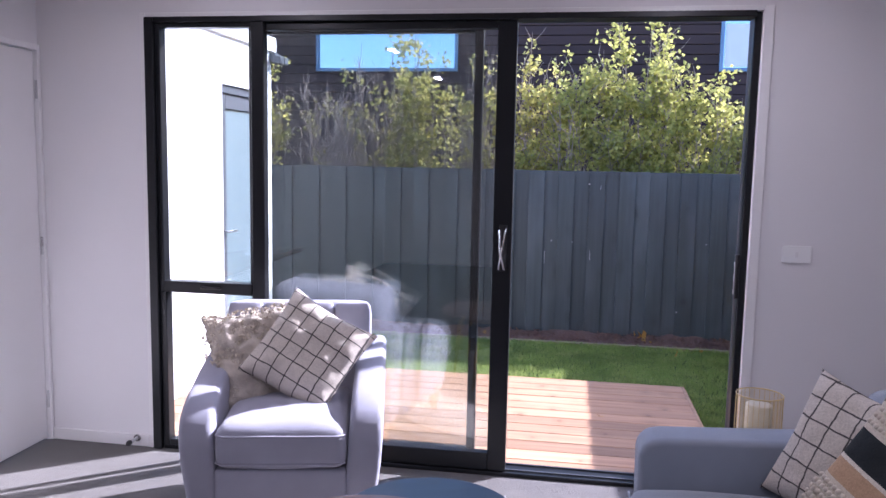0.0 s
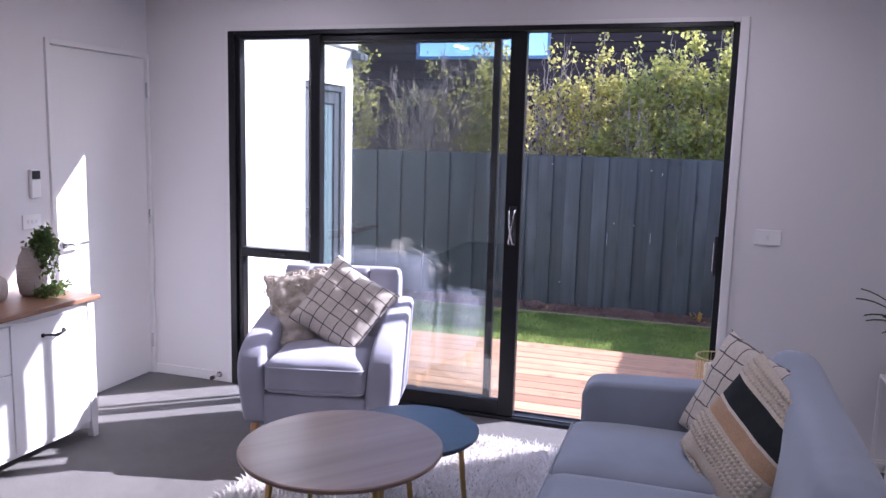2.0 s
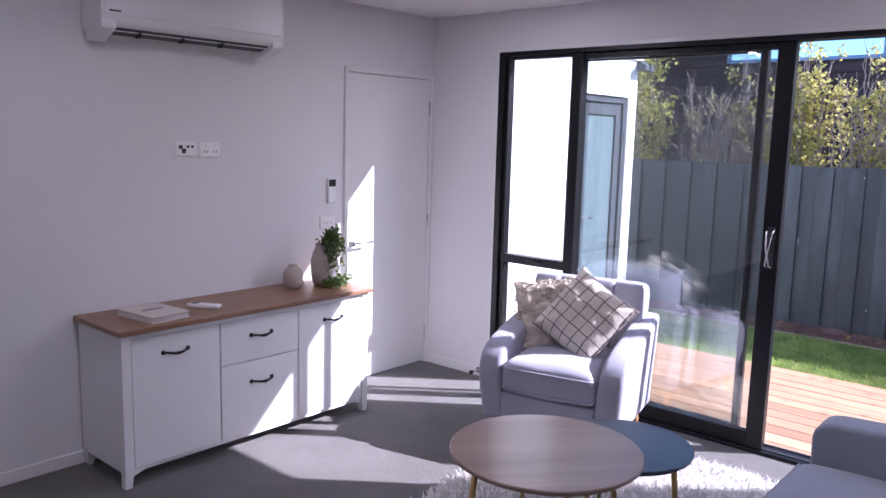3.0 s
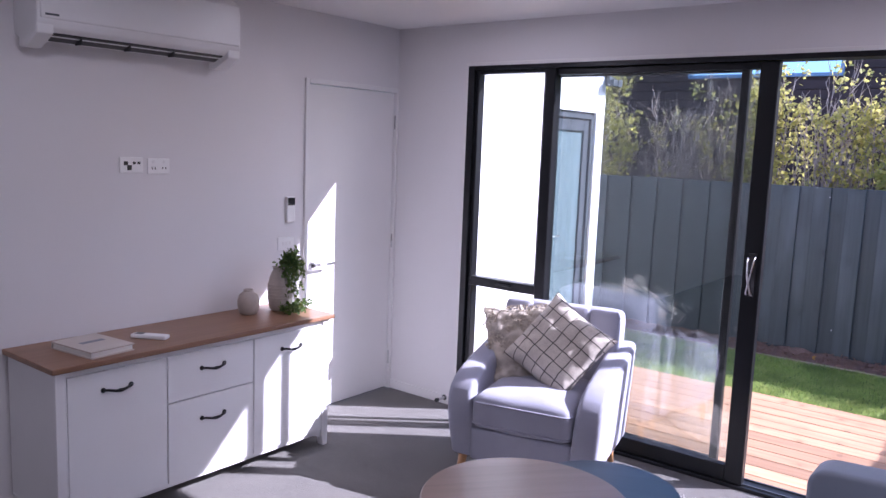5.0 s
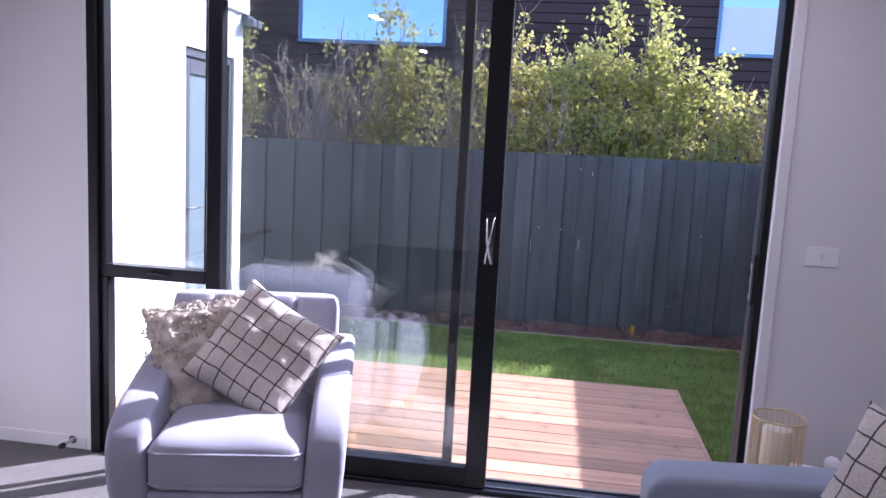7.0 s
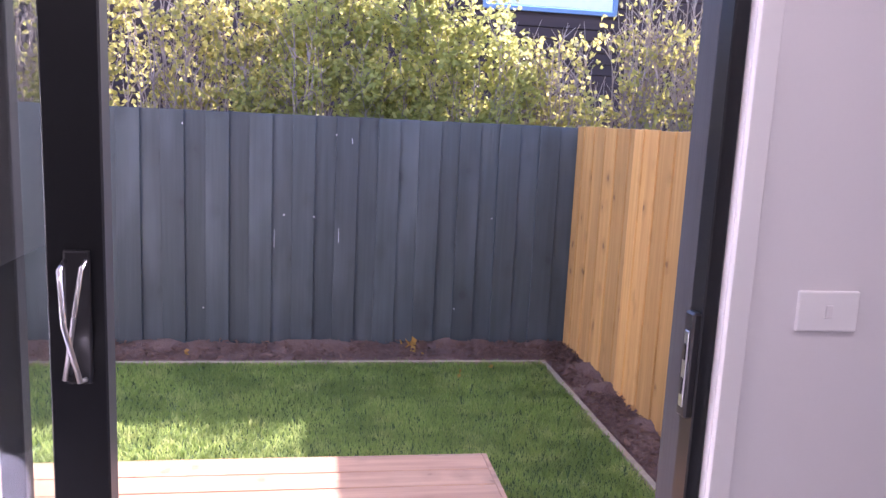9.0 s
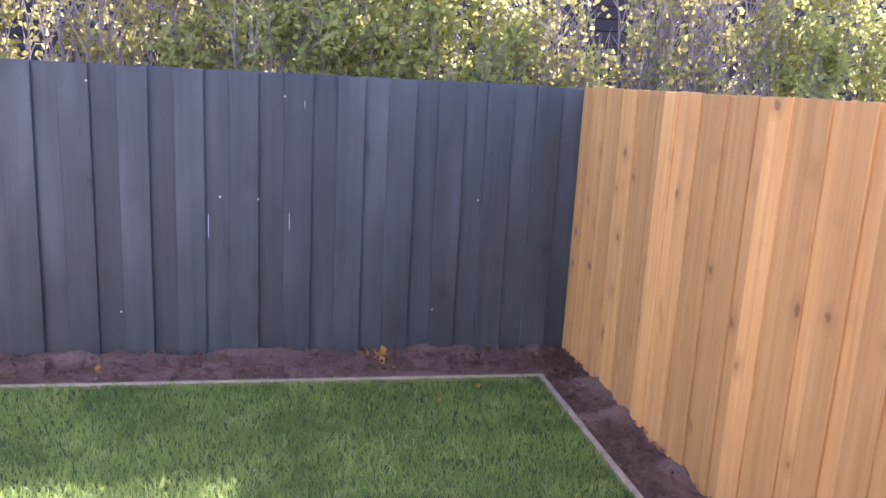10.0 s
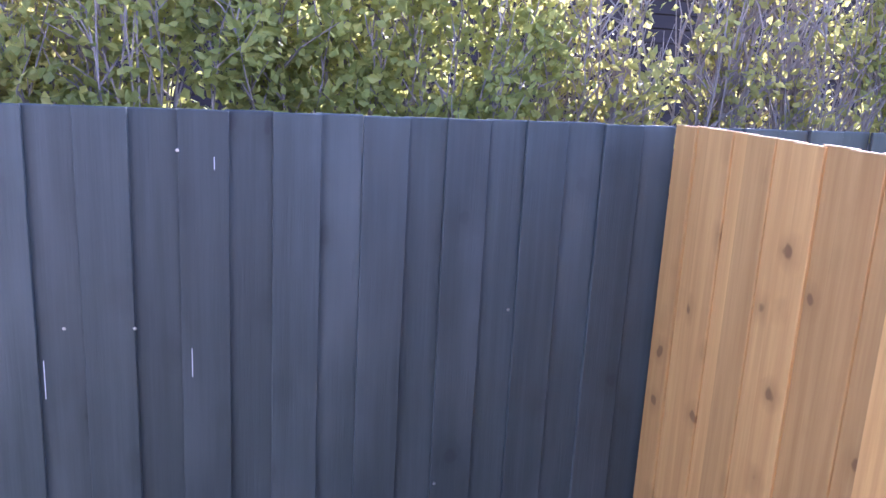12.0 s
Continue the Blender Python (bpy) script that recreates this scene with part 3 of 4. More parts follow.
# ---- fixtures of the room ----
def heat_pump():
    a = thing("heat_pump", "white wall-mounted heat pump with a dark air slot", "air conditioner")
    y0, y1, x = 1.61, 2.595, XL
    prof = [(0.0, 2.335), (0.0, 2.05), (0.06, 2.03), (0.15, 2.045), (0.195, 2.075), (0.205, 2.10), (0.205, 2.26), (0.19, 2.305), (0.15, 2.335)]
    bm = outline(prof, y1 - y0, 0.006, 2, axis=1)
    bmesh.ops.translate(bm, vec=(x, (y0 + y1) / 2, 0), verts=bm.verts)
    part("casing", bm, PLASTIC, a)
    part("front_panel", box(x + 0.2, y0 + 0.012, 2.108, x + 0.214, y1 - 0.012, 2.30, 0.006, 2), PLASTIC, a)
    vane = outline([(0.10, 2.036), (0.17, 2.059), (0.17, 2.066), (0.10, 2.044)], y1 - y0 - 0.16, axis=1)
    bmesh.ops.translate(vane, vec=(x, (y0 + y1) / 2, -0.006), verts=vane.verts)
    part("air_slot", vane, BLACKP, a, "dark louvre slot")
    for k in range(3):
        yy = y0 + 0.2 + k * 0.22
        part("louvre", box(x + 0.11, yy, 2.024, x + 0.16, yy + 0.006, 2.05), BLACKP, a)
    for yy in (y0 + 0.035, y1 - 0.035):
        e = outline([(0.04, 2.0), (0.09, 1.998), (0.2, 2.05), (0.2, 2.09), (0.04, 2.06)], 0.07, 0.006, 2, axis=1)
        bmesh.ops.translate(e, vec=(x, yy, 0), verts=e.verts)
        part("end_cap", e, PLASTIC, a)
    part("badge", box(x + 0.2135, y0 + 0.03, 2.12, x + 0.2155, y0 + 0.085, 2.128), ALU_GREY, a, "small grey maker's badge")


heat_pump()


def wall_plate(at, size, face, label, marks=(), kind_="power outlet", name="wall_outlet"):
    """A plastic plate on a wall; face 'x' looks along +x, 'y' along -y."""
    p = thing(name, label, kind_, at, 0 if face == "x" else -90)
    part("plate", box(0, -size[0] / 2, -size[1] / 2, 0.009, size[0] / 2, size[1] / 2, 0.003, 2), PLASTIC, p)
    for nm, y, z, a, b, mt in marks:
        part(nm, box(0.0085, y - a / 2, z - b / 2, 0.0125, y + a / 2, z + b / 2, 0.001, 1), mt, p)
    return p


wall_plate((XL, 2.12, 1.515), (0.118, 0.075), "x", "white wall plate with aerial and data sockets", [("socket", -0.03, 0.008, 0.02, 0.018, BLACKP), ("plug", -0.012, -0.012, 0.022, 0.024, BLACKP), ("socket", 0.012, 0.01, 0.014, 0.012, BLACKP), ("socket", 0.036, 0.01, 0.014, 0.012, BLACKP)])
wall_plate((XL, 2.262, 1.51), (0.118, 0.075), "x", "white double power outlet on the wall", [("switch", -0.028, 0.022, 0.012, 0.014, TRIM), ("switch", 0.028, 0.022, 0.012, 0.014, TRIM), ("slot", -0.036, -0.01, 0.003, 0.012, BLACKP), ("slot", -0.02, -0.01, 0.003, 0.012, BLACKP), ("slot", 0.02, -0.01, 0.003, 0.012, BLACKP), ("slot", 0.036, -0.01, 0.003, 0.012, BLACKP)])
wall_plate((XL, 3.07, 1.07), (0.118, 0.075), "x", "white triple light switch plate beside the door", [("switch", -0.026, 0.0, 0.012, 0.02, TRIM), ("switch", 0.0, 0.0, 0.012, 0.02, TRIM), ("switch", 0.026, 0.0, 0.012, 0.02, TRIM)], "light switch", "light_switch")
wall_plate((2.192, YW, 1.113), (0.12, 0.075), "y", "white single light switch plate beside the garden doors", [("switch", 0.0, 0.0, 0.014, 0.024, TRIM)], "light switch", "light_switch")

th = thing("thermostat_remote", "white remote control in a wall cradle", "remote control", (XL, 3.095, 1.265))
part("body", box(0, -0.03, -0.075, 0.022, 0.03, 0.075, 0.006, 2), PLASTIC, th)
part("display", box(0.0215, -0.026, 0.025, 0.0238, 0.026, 0.068, 0.001, 1), BLACKP, th, "dark display")

ds = thing("door_stop", "satin steel floor door stop with black rubber tip", "door stop", (-0.93, 3.985, 0))
part("rod", tube([(0, 0.012, 0.045), (0, -0.06, 0.045)], 0.008, 10), CHROME, ds, smooth=True)
part("rubber_tip", tube([(0, -0.06, 0.045), (0, -0.078, 0.045)], 0.013, 12), BLACKP, ds)
part("flange", tube([(0, 0.012, 0.045), (0, 0.006, 0.045)], 0.019, 14), CHROME, ds)

# First downlight is known; the other seven are added to brighten the room.
LAMPS = [(-0.3, 3.2), (-0.3, 1.2), (-0.3, -1.0), (1.7, 3.2), (1.7, 1.2), (1.7, -1.0), (3.6, 1.6), (3.6, -1.0)]


def downlight():
    d = thing("downlight", "round white recessed ceiling downlight, lit", "ceiling light", (*LAMPS[0], CEILING), group="ceiling downlights")
    part("rim", lathe([(0.036, -0.001), (0.048, -0.001), (0.05, -0.004), (0.046, -0.008), (0.036, -0.006), (0.036, -0.001)], 28), PLASTIC, d, smooth=True)
    part("lens", lathe([(0, -0.003), (0.036, -0.003)], 28), LAMPGLOW, d, "glowing lens")
    return d


first = downlight()
for xy in LAMPS[1:]:
    copy_thing(first, pose(*xy, CEILING))
lamp_data = bpy.data.lights.new("downlight_lamp", "AREA")
lamp_data.shape, lamp_data.size, lamp_data.energy, lamp_data.color = "DISK", 0.07, 1.9, (1.0, 0.93, 0.86)
for xy in LAMPS:
    lo = new("downlight_lamp", lamp_data)
    lo.location = (*xy, CEILING - 0.012)


# ---- furniture ----
def sideboard():
    s = thing("sideboard", "white sideboard with oak-stained top, black handles", "sideboard")
    x0, x1, y0, y1, zt = XL + 0.016, -0.985, 1.53, 3.01, 0.735
    part("top", box(x0 - 0.002, y0 - 0.02, zt - 0.024, x1 + 0.022, y1 + 0.02, zt, 0.004, 2), SBTOP, s, "brown oak-stained top")
    body = box(x0, y0 + 0.004, 0.07, x1 - 0.02, y1 - 0.004, zt - 0.026)
    part("carcass", body, SBWHITE, s)
    # corner posts run down into splayed feet
    for i, yy in enumerate((y0, y1 - 0.045)):
        part("corner_post", box(x1 - 0.045, yy, 0.085, x1, yy + 0.045, zt - 0.026, 0.002, 1), SBWHITE, s)
        a, b = (yy, yy + 0.045) if i == 0 else (yy, yy + 0.045)
        inner = (b + 0.055, b) if i == 0 else (a - 0.055, a)
        f = outline([(a, 0.088), (b, 0.088), (b - 0.012, 0), (a, 0)] if i == 0 else [(a, 0.088), (b, 0.088), (b, 0), (a + 0.012, 0)], 0.04, 0.002, 1)
        bmesh.ops.translate(f, vec=(x1 - 0.021, 0, 0), verts=f.verts)
        part("foot", f, SBWHITE, s)
        f = outline([(a, 0.088), (b, 0.088), (b - 0.012, 0), (a + 0.012, 0)], 0.04, 0.002, 1)
        bmesh.ops.translate(f, vec=(x0 + 0.025, 0, 0), verts=f.verts)
        part("foot", f, SBWHITE, s)
    part("plinth_rail", outline([(y0 + 0.046, 0.085), (y1 - 0.046, 0.085), (y1 - 0.046, 0.05), (y1 - 0.10, 0.068), (y0 + 0.10, 0.068), (y0 + 0.046, 0.05)], 0.02), SBWHITE, s, m=Matrix.Translation((x1 - 0.022, 0, 0)))
    part("top_rail", box(x1 - 0.03, y0 + 0.046, zt - 0.05, x1 - 0.012, y1 - 0.046, zt - 0.026), SBWHITE, s)
    g = 0.003
    ya, yb = 2.027, 2.505
    fronts = [("cabinet_door", y0 + 0.048, ya - g, 0.088, zt - 0.054, 1.79, 0.60), ("drawer", ya + g, yb - g, 0.468, zt - 0.054, 2.266, 0.598),
              ("drawer", ya + g, yb - g, 0.088, 0.462, 2.266, 0.357), ("cabinet_door", yb + g, y1 - 0.048, 0.088, zt - 0.054, 2.745, 0.60)]
    for nm, a, b, c, d, hy, hz in fronts:
        fr = part(nm, box(x1 - 0.02, a, c, x1 - 0.002, b, d, 0.002, 1), SBWHITE, s)
        h = tube([(x1 + 0.004, hy - 0.062, hz), (x1 + 0.022, hy - 0.05, hz + 0.003), (x1 + 0.026, hy - 0.02, hz - 0.005), (x1 + 0.027, hy, hz - 0.006), (x1 + 0.026, hy + 0.02, hz - 0.005), (x1 + 0.022, hy + 0.05, hz + 0.003), (x1 + 0.004, hy + 0.062, hz)], [0.005, 0.0055, 0.006, 0.0085, 0.006, 0.0055, 0.005], 8)
        for q in (-1, 1):
            k = lathe([(0, 0), (0.011, 0), (0.011, 0.004), (0.006, 0.008), (0, 0.008)], 12)
            bmesh.ops.transform(k, matrix=pose(x1 - 0.002, hy + q * 0.062, hz, 0, 90, 0), verts=k.verts)
            merge(h, k)
        part("handle", h, IRON, fr, "black cast bow handle", smooth=True)


sideboard()
SBZ = 0.735

bk = thing("notebook", "thick pale linen-covered book lying flat", "book", (-1.15, 1.775, SBZ), 6)
part("pages", box(-0.135, -0.098, 0.004, 0.132, 0.098, 0.026, 0.001, 1), PAPER, bk)
cv = box(-0.14, -0.103, 0.0, 0.14, 0.103, 0.004, 0.001, 1)
box(-0.14, -0.103, 0.026, 0.14, 0.103, 0.031, 0.001, 1, bm=cv)
box(-0.142, -0.103, 0.002, -0.137, 0.103, 0.029, 0.001, 1, bm=cv)
part("cover", cv, LINEN, bk)
part("title_bar", box(-0.03, -0.05, 0.0312, 0.0, 0.06, 0.0318), SEAM, bk, "grey printed line")
rm = thing("remote_control", "slim white remote control lying flat", "remote control", (-1.16, 2.05, SBZ), 30)
part("body", box(-0.085, -0.025, 0, 0.085, 0.025, 0.019, 0.006, 2), PLASTIC, rm)
part("display", box(-0.07, -0.018, 0.0185, -0.03, 0.018, 0.0198), ALU_GREY, rm)


def vase(name, at, prof, label):
    v = thing(name, label, "vase", at)
    body = part("body", lathe(prof, 32), CERAMIC, v, smooth=True)
    return v


vase("small_vase", (-1.27, 2.69, SBZ), [(0, 0), (0.036, 0), (0.048, 0.01), (0.056, 0.04), (0.057, 0.075), (0.048, 0.105), (0.028, 0.12), (0.024, 0.128), (0.027, 0.133), (0.021, 0.131), (0.019, 0.115), (0, 0.1)], "small round taupe stoneware vase with ribbed sides")
pot = vase("tall_vase", (-1.24, 2.88, SBZ), [(0, 0), (0.045, 0), (0.057, 0.012), (0.066, 0.06), (0.067, 0.13), (0.055, 0.19), (0.04, 0.22), (0.039, 0.235), (0.044, 0.24), (0.036, 0.238), (0.034, 0.2), (0, 0.18)], "tall carved taupe stoneware vase holding a trailing plant")
for k in range(5):
    part("carved_ring", lathe([(0.0655, 0.07 + k * 0.018), (0.07, 0.074 + k * 0.018), (0.0655, 0.078 + k * 0.018)], 32), CERAMIC, pot, smooth=True)


def trailing_plant():
    rng = random.Random(4)
    p = thing("trailing_plant", "green trailing leafy plant spilling from the tall vase", "plant", (-1.24, 2.88, SBZ))
    st = bmesh.new()
    spots = []
    for k in range(20):
        a = rng.uniform(-0.45, 1.3)
        reach = rng.uniform(0.06, 0.125)
        drop = rng.uniform(0.02, 0.225) if k > 3 else -0.04
        pts = []
        for i in range(9):
            f = i / 8
            r = reach * min(1, f * 2.2) ** 0.8 + 0.012 * math.sin(f * 7 + k)
            z = 0.235 + 0.055 * math.sin(min(1, f * 2.4) * math.pi * 0.6) - drop * max(0, f - 0.25) / 0.75
            pts.append((r * math.cos(a + 0.2 * f), r * math.sin(a + 0.2 * f), max(0.012, z)))
        tube(pts, 0.0014, 4, bm=st, cap=False)
        for q in range(26):
            f = rng.uniform(0.1, 1) * 8
            i = min(7, int(f))
            c = Vector(pts[i]).lerp(Vector(pts[i + 1]), f - i)
            spots.append(c + Vector((rng.gauss(0, 0.01), rng.gauss(0, 0.01), max(rng.gauss(0, 0.009), 0.004 - c.z))))
    for q in range(200):
        a, r = rng.uniform(-0.7, 1.2), rng.uniform(0.075, 0.16)
        spots.append(Vector((r * math.cos(a), r * math.sin(a), rng.uniform(0.006, 0.05))))
    part("stemwork", st, LEAF, p)
    part("foliage", leaves(spots, rng, 0.027, "leaves", LEAF, 0.5), LEAF, p)


trailing_plant()


def curve_arm(depth_front, depth_back, z0, zf, zb, width, mat, name, parent, m, square=False):
    """An upholstered arm: rounded front, top sloping up to the back."""
    f = -depth_front
    pts = [(f + 0.012, z0), (f - 0.008, z0 + 0.16), (f - 0.012, zf - 0.15), (f + 0.0, zf - 0.09), (f + 0.03, zf - 0.04), (f + 0.08, zf - 0.006),
           (f + 0.16, zf + 0.022), (f + 0.34, zf + 0.062), (depth_back - 0.12, zb - 0.015), (depth_back, zb + 0.02), (depth_back, z0)]
    if square:
        pts = [(f, z0), (f - 0.005, zf - 0.05), (f + 0.02, zf - 0.012), (f + 0.06, zf), (depth_back, zb), (depth_back, z0)]
    bm = outline(pts, width, 0.034 if square else 0.042, 5)
    return part(name, bm, mat, parent, m=m, smooth=True)


def armchair():
    c = thing("armchair", "pale grey-blue upholstered armchair with tapered oak legs", "armchair", (0.089, 3.50, 0), 13)
    F, B = 0.36, 0.34
    part("seat_base", soft_box(0.50, 0.62, 0.165, 0.02, n=6), FABRIC, c, m=pose(0, -0.01, 0.2275), smooth=True)
    part("front_panel", box(-0.25, -F - 0.002, 0.15, 0.25, -F + 0.05, 0.31, 0.012, 3), FABRIC, c, smooth=True)
    cu = part("seat_cushion", soft_box(0.50, 0.60, 0.17, 0.05, 0.035, n=12, lump=0.006, seed=2), FABRIC, c, m=pose(0, -0.085, 0.395), smooth=True)
    for z in (0.052, -0.056):
        part("piping", tube([(-0.24, -0.2, z), (-0.243, -0.275, z), (-0.215, -0.297, z), (0.215, -0.297, z), (0.243, -0.275, z), (0.24, -0.2, z)], 0.0045, 6), FABRIC, cu, "self-coloured piping", smooth=True)
    for sx in (-1, 1):
        m = pose(sx * 0.324, 0, 0)
        arm = curve_arm(F, B, 0.15, 0.545, 0.665, 0.130, FABRIC, "arm", c, m)
        for v in arm.data.vertices:
            h = (v.co.z - 0.13) / 0.5
            v.co.x += sx * (0.010 * math.sin(max(0, min(1, h)) * math.pi) - 0.034 * (1 - max(0, min(1, h))))
    # channelled back
    back = part("backrest", soft_box(0.64, 0.16, 0.60, 0.05, n=10), FABRIC, c, m=pose(0, 0.275, 0.545, -9), smooth=True)
    for k in range(4):
        part("back_channel", soft_box(0.157, 0.07, 0.49, 0.03, n=6), FABRIC, back, m=pose(-0.2355 + k * 0.157, -0.075, 0.05), smooth=True)
    for x, y in ((-0.305, -0.31), (0.305, -0.31), (-0.29, 0.27), (0.29, 0.27)):
        part("leg", tube([(x, y, 0.16), (x * 1.05, y * 1.06, 0.0)], [0.023, 0.014], 14), OAK, c, "tapered oak leg", smooth=True)
    return c


armchair()


def cushion(name, label, mat, size, m, thick=0.15, **kw):
    c = new(name)
    c.matrix_basis = m
    tagged(c, label, "cushion")
    part("cover", pillow(size, size, thick, **kw), mat, c, smooth=True)
    return c


def set_up(x, y, z, turn, lean, spin):
    """A cushion that stands on a seat: faces -y before the turn, leans back, spins in its own plane."""
    return pose(x, y, z, 0, 0, turn) @ pose(0, 0, 0, 90 - lean, 0, 0) @ pose(0, 0, 0, 0, 0, spin)


fl = cushion("scatter_cushion", "cream tufted cushion with ruffled edges", TUFTED, 0.45, set_up(-0.075, 3.56, 0.625, 18, 26, 10), 0.17, n=44, lump=0.03, seed=3, frill=0.012)


def tufts():
    rng = random.Random(12)
    spots = []
    for row in range(16):
        for k in range(110):
            u, v = rng.uniform(-0.96, 0.96), -0.95 + row * 0.127 + rng.gauss(0, 0.018)
            z = 0.085 * max(0, (1 - u ** 4) * (1 - min(1, abs(v)) ** 4)) ** 0.55
            spots.append((u * 0.22, v * 0.22, z))
    for k in range(240):
        u = rng.uniform(-1, 1)
        s = rng.choice((-1, 1))
        spots.append((u * 0.225, s * 0.222, 0) if k % 2 else (s * 0.222, u * 0.225, 0))
    tagged(part("tufting", leaves(spots, rng, 0.015, "tufting", BOBBLE), BOBBLE, fl, "cream ruffled tufts"), kind="stuff")


tufts()
gr = cushion("scatter_cushion", "cream cushion with a dark woven grid", GRIDCLOTH, 0.43, set_up(0.15, 3.515, 0.675, 8, 30, -30), 0.15, n=36, lump=0.012, seed=8)


def round_table(name, label, at, r, h, top_mat, legs, turn, thick=0.022):
    t = thing(name, label, "coffee table", at, turn)
    part("tabletop", lathe([(0, h - thick), (r - 0.012, h - thick), (r - 0.002, h - thick + 0.008), (r, h - 0.004), (r - 0.004, h), (0, h)], 96), top_mat, t)
    for k in range(legs):
        a = 2 * math.pi * k / legs
        c, s = math.cos(a), math.sin(a)
        part("leg", tube([(r * 0.72 * c, r * 0.72 * s, h - thick), (r * 0.84 * c, r * 0.84 * s, 0)], [0.013, 0.0095], 12), BRASS, t, "slim brass leg", smooth=True)
    part("under_ring", lathe([(r * 0.7, h - thick - 0.002), (r * 0.74, h - thick - 0.002), (r * 0.74, h - thick - 0.022), (r * 0.7, h - thick - 0.022), (r * 0.7, h - thick - 0.002)], 48), BRASS, t)
    return t


RUGZ = 0.018
round_table("round_coffee_table", "round walnut-topped coffee table on brass legs", (0.708, 2.325, RUGZ), 0.362, 0.445, TABLETOP, 4, 50)
round_table("round_coffee_table", "lower round blue-black coffee table on brass legs", (0.825, 2.715, RUGZ), 0.275, 0.385, DARKTOP, 3, 20)


def rug():
    rng = random.Random(11)
    r = thing("shaggy_rug", "round white shaggy long-pile rug", "rug", (1.0, 2.66, 0))
    part("backing", lathe([(0, 0.001), (0.97, 0.001), (0.985, 0.008), (0.97, 0.015), (0, 0.016)], 64), RUGBACK, r)
    spots = []
    while len(spots) < 26000:
        x, y = rng.uniform(-1, 1), rng.uniform(-1, 1)
        if x * x + y * y < 0.965:
            spots.append((x, y, 0.012))
    tagged(part("shag", blades(spots, rng, 0.042, 0.012, 1.1, "pile", RUGPILE), RUGPILE, r), kind="stuff")


rug()


def sofa():
    s = thing("sofa", "slate-blue upholstered two-seat sofa", "sofa", (1.90, 2.41, 0), 0)
    # front faces -x
    L = 0.70
    part("base", soft_box(0.86, 1.32, 0.2, 0.03, n=6), FABRIC2, s, m=pose(0.03, 0, 0.22), smooth=True)
    for k, yy in enumerate((0.262, -0.262)):
        cu = part("seat_cushion", soft_box(0.66, 0.518, 0.16, 0.05, 0.03, n=12, lump=0.005, seed=k), FABRIC2, s, m=pose(-0.135, yy, 0.385), smooth=True)
        part("piping", tube([(-0.327, -0.252, 0.052), (-0.327, 0.252, 0.052)], 0.0045, 6), FABRIC2, cu, smooth=True)
    for sy in (1, -1):
        arm = curve_arm(0.43, 0.42, 0.12, 0.615, 0.655, 0.15, FABRIC2, "arm", s, pose(0, sy * 0.60, 0, 0, 0, -90), True)
    part("backrest", soft_box(0.19, 1.34, 0.66, 0.08, n=12), FABRIC2, s, m=pose(0.315, 0, 0.475, 0, 6, 0), smooth=True)
    for x, y in ((-0.37, 0.58), (-0.37, -0.58), (0.36, 0.58), (0.36, -0.58)):
        part("leg", tube([(x, y, 0.13), (x * 1.04, y * 1.03, 0.0)], [0.023, 0.014], 12), OAK, s, "tapered oak leg", smooth=True)


sofa()
cushion("scatter_cushion", "cream cushion with a dark woven grid, leaning on the sofa arm", GRIDCLOTH, 0.42, set_up(2.055, 2.79, 0.64, -46, 22, -12), 0.14, n=32, lump=0.009, seed=4)
bc = cushion("scatter_cushion", "cream cushion with black and tan bands and knitted bobbles", BANDCLOTH, 0.45, set_up(2.07, 2.52, 0.61, -54, 27, -20), 0.15, n=32, lump=0.006, seed=6)


def bobbles():
    bm = bmesh.new()
    rng = random.Random(3)
    for y in (-0.195, -0.125, -0.105, -0.085, -0.065, -0.045, 0.15, 0.172, 0.194):
        for i in range(24):
            x = -0.19 + i * 0.0165
            u, v = x / 0.23, y / 0.23
            z = 0.075 * max(0, (1 - u ** 4) * (1 - v ** 4)) ** 0.55
            bmesh.ops.create_icosphere(bm, subdivisions=1, radius=0.0088 * rng.uniform(0.85, 1.15), matrix=Matrix.Translation((x * 0.97, y, z)))
    tagged(part("bobble_trim", bm, BOBBLE, bc, "cream knitted bobbles", smooth=True), kind="stuff")


bobbles()


# ---- corner beyond the sofa ----
def side_table():
    t = thing("side_table", "low round white side table", "side table", (2.11, 3.60, 0))
    part("tabletop", lathe([(0, 0.335), (0.215, 0.335), (0.22, 0.34), (0.22, 0.35), (0.215, 0.355), (0, 0.355)], 48), TRIM, t)
    for k in range(3):
        a = 2 * math.pi * k / 3 + 0.4
        part("leg", tube([(0.16 * math.cos(a), 0.16 * math.sin(a), 0.335), (0.2 * math.cos(a), 0.2 * math.sin(a), 0)], 0.011, 10), TRIM, t, smooth=True)


side_table()


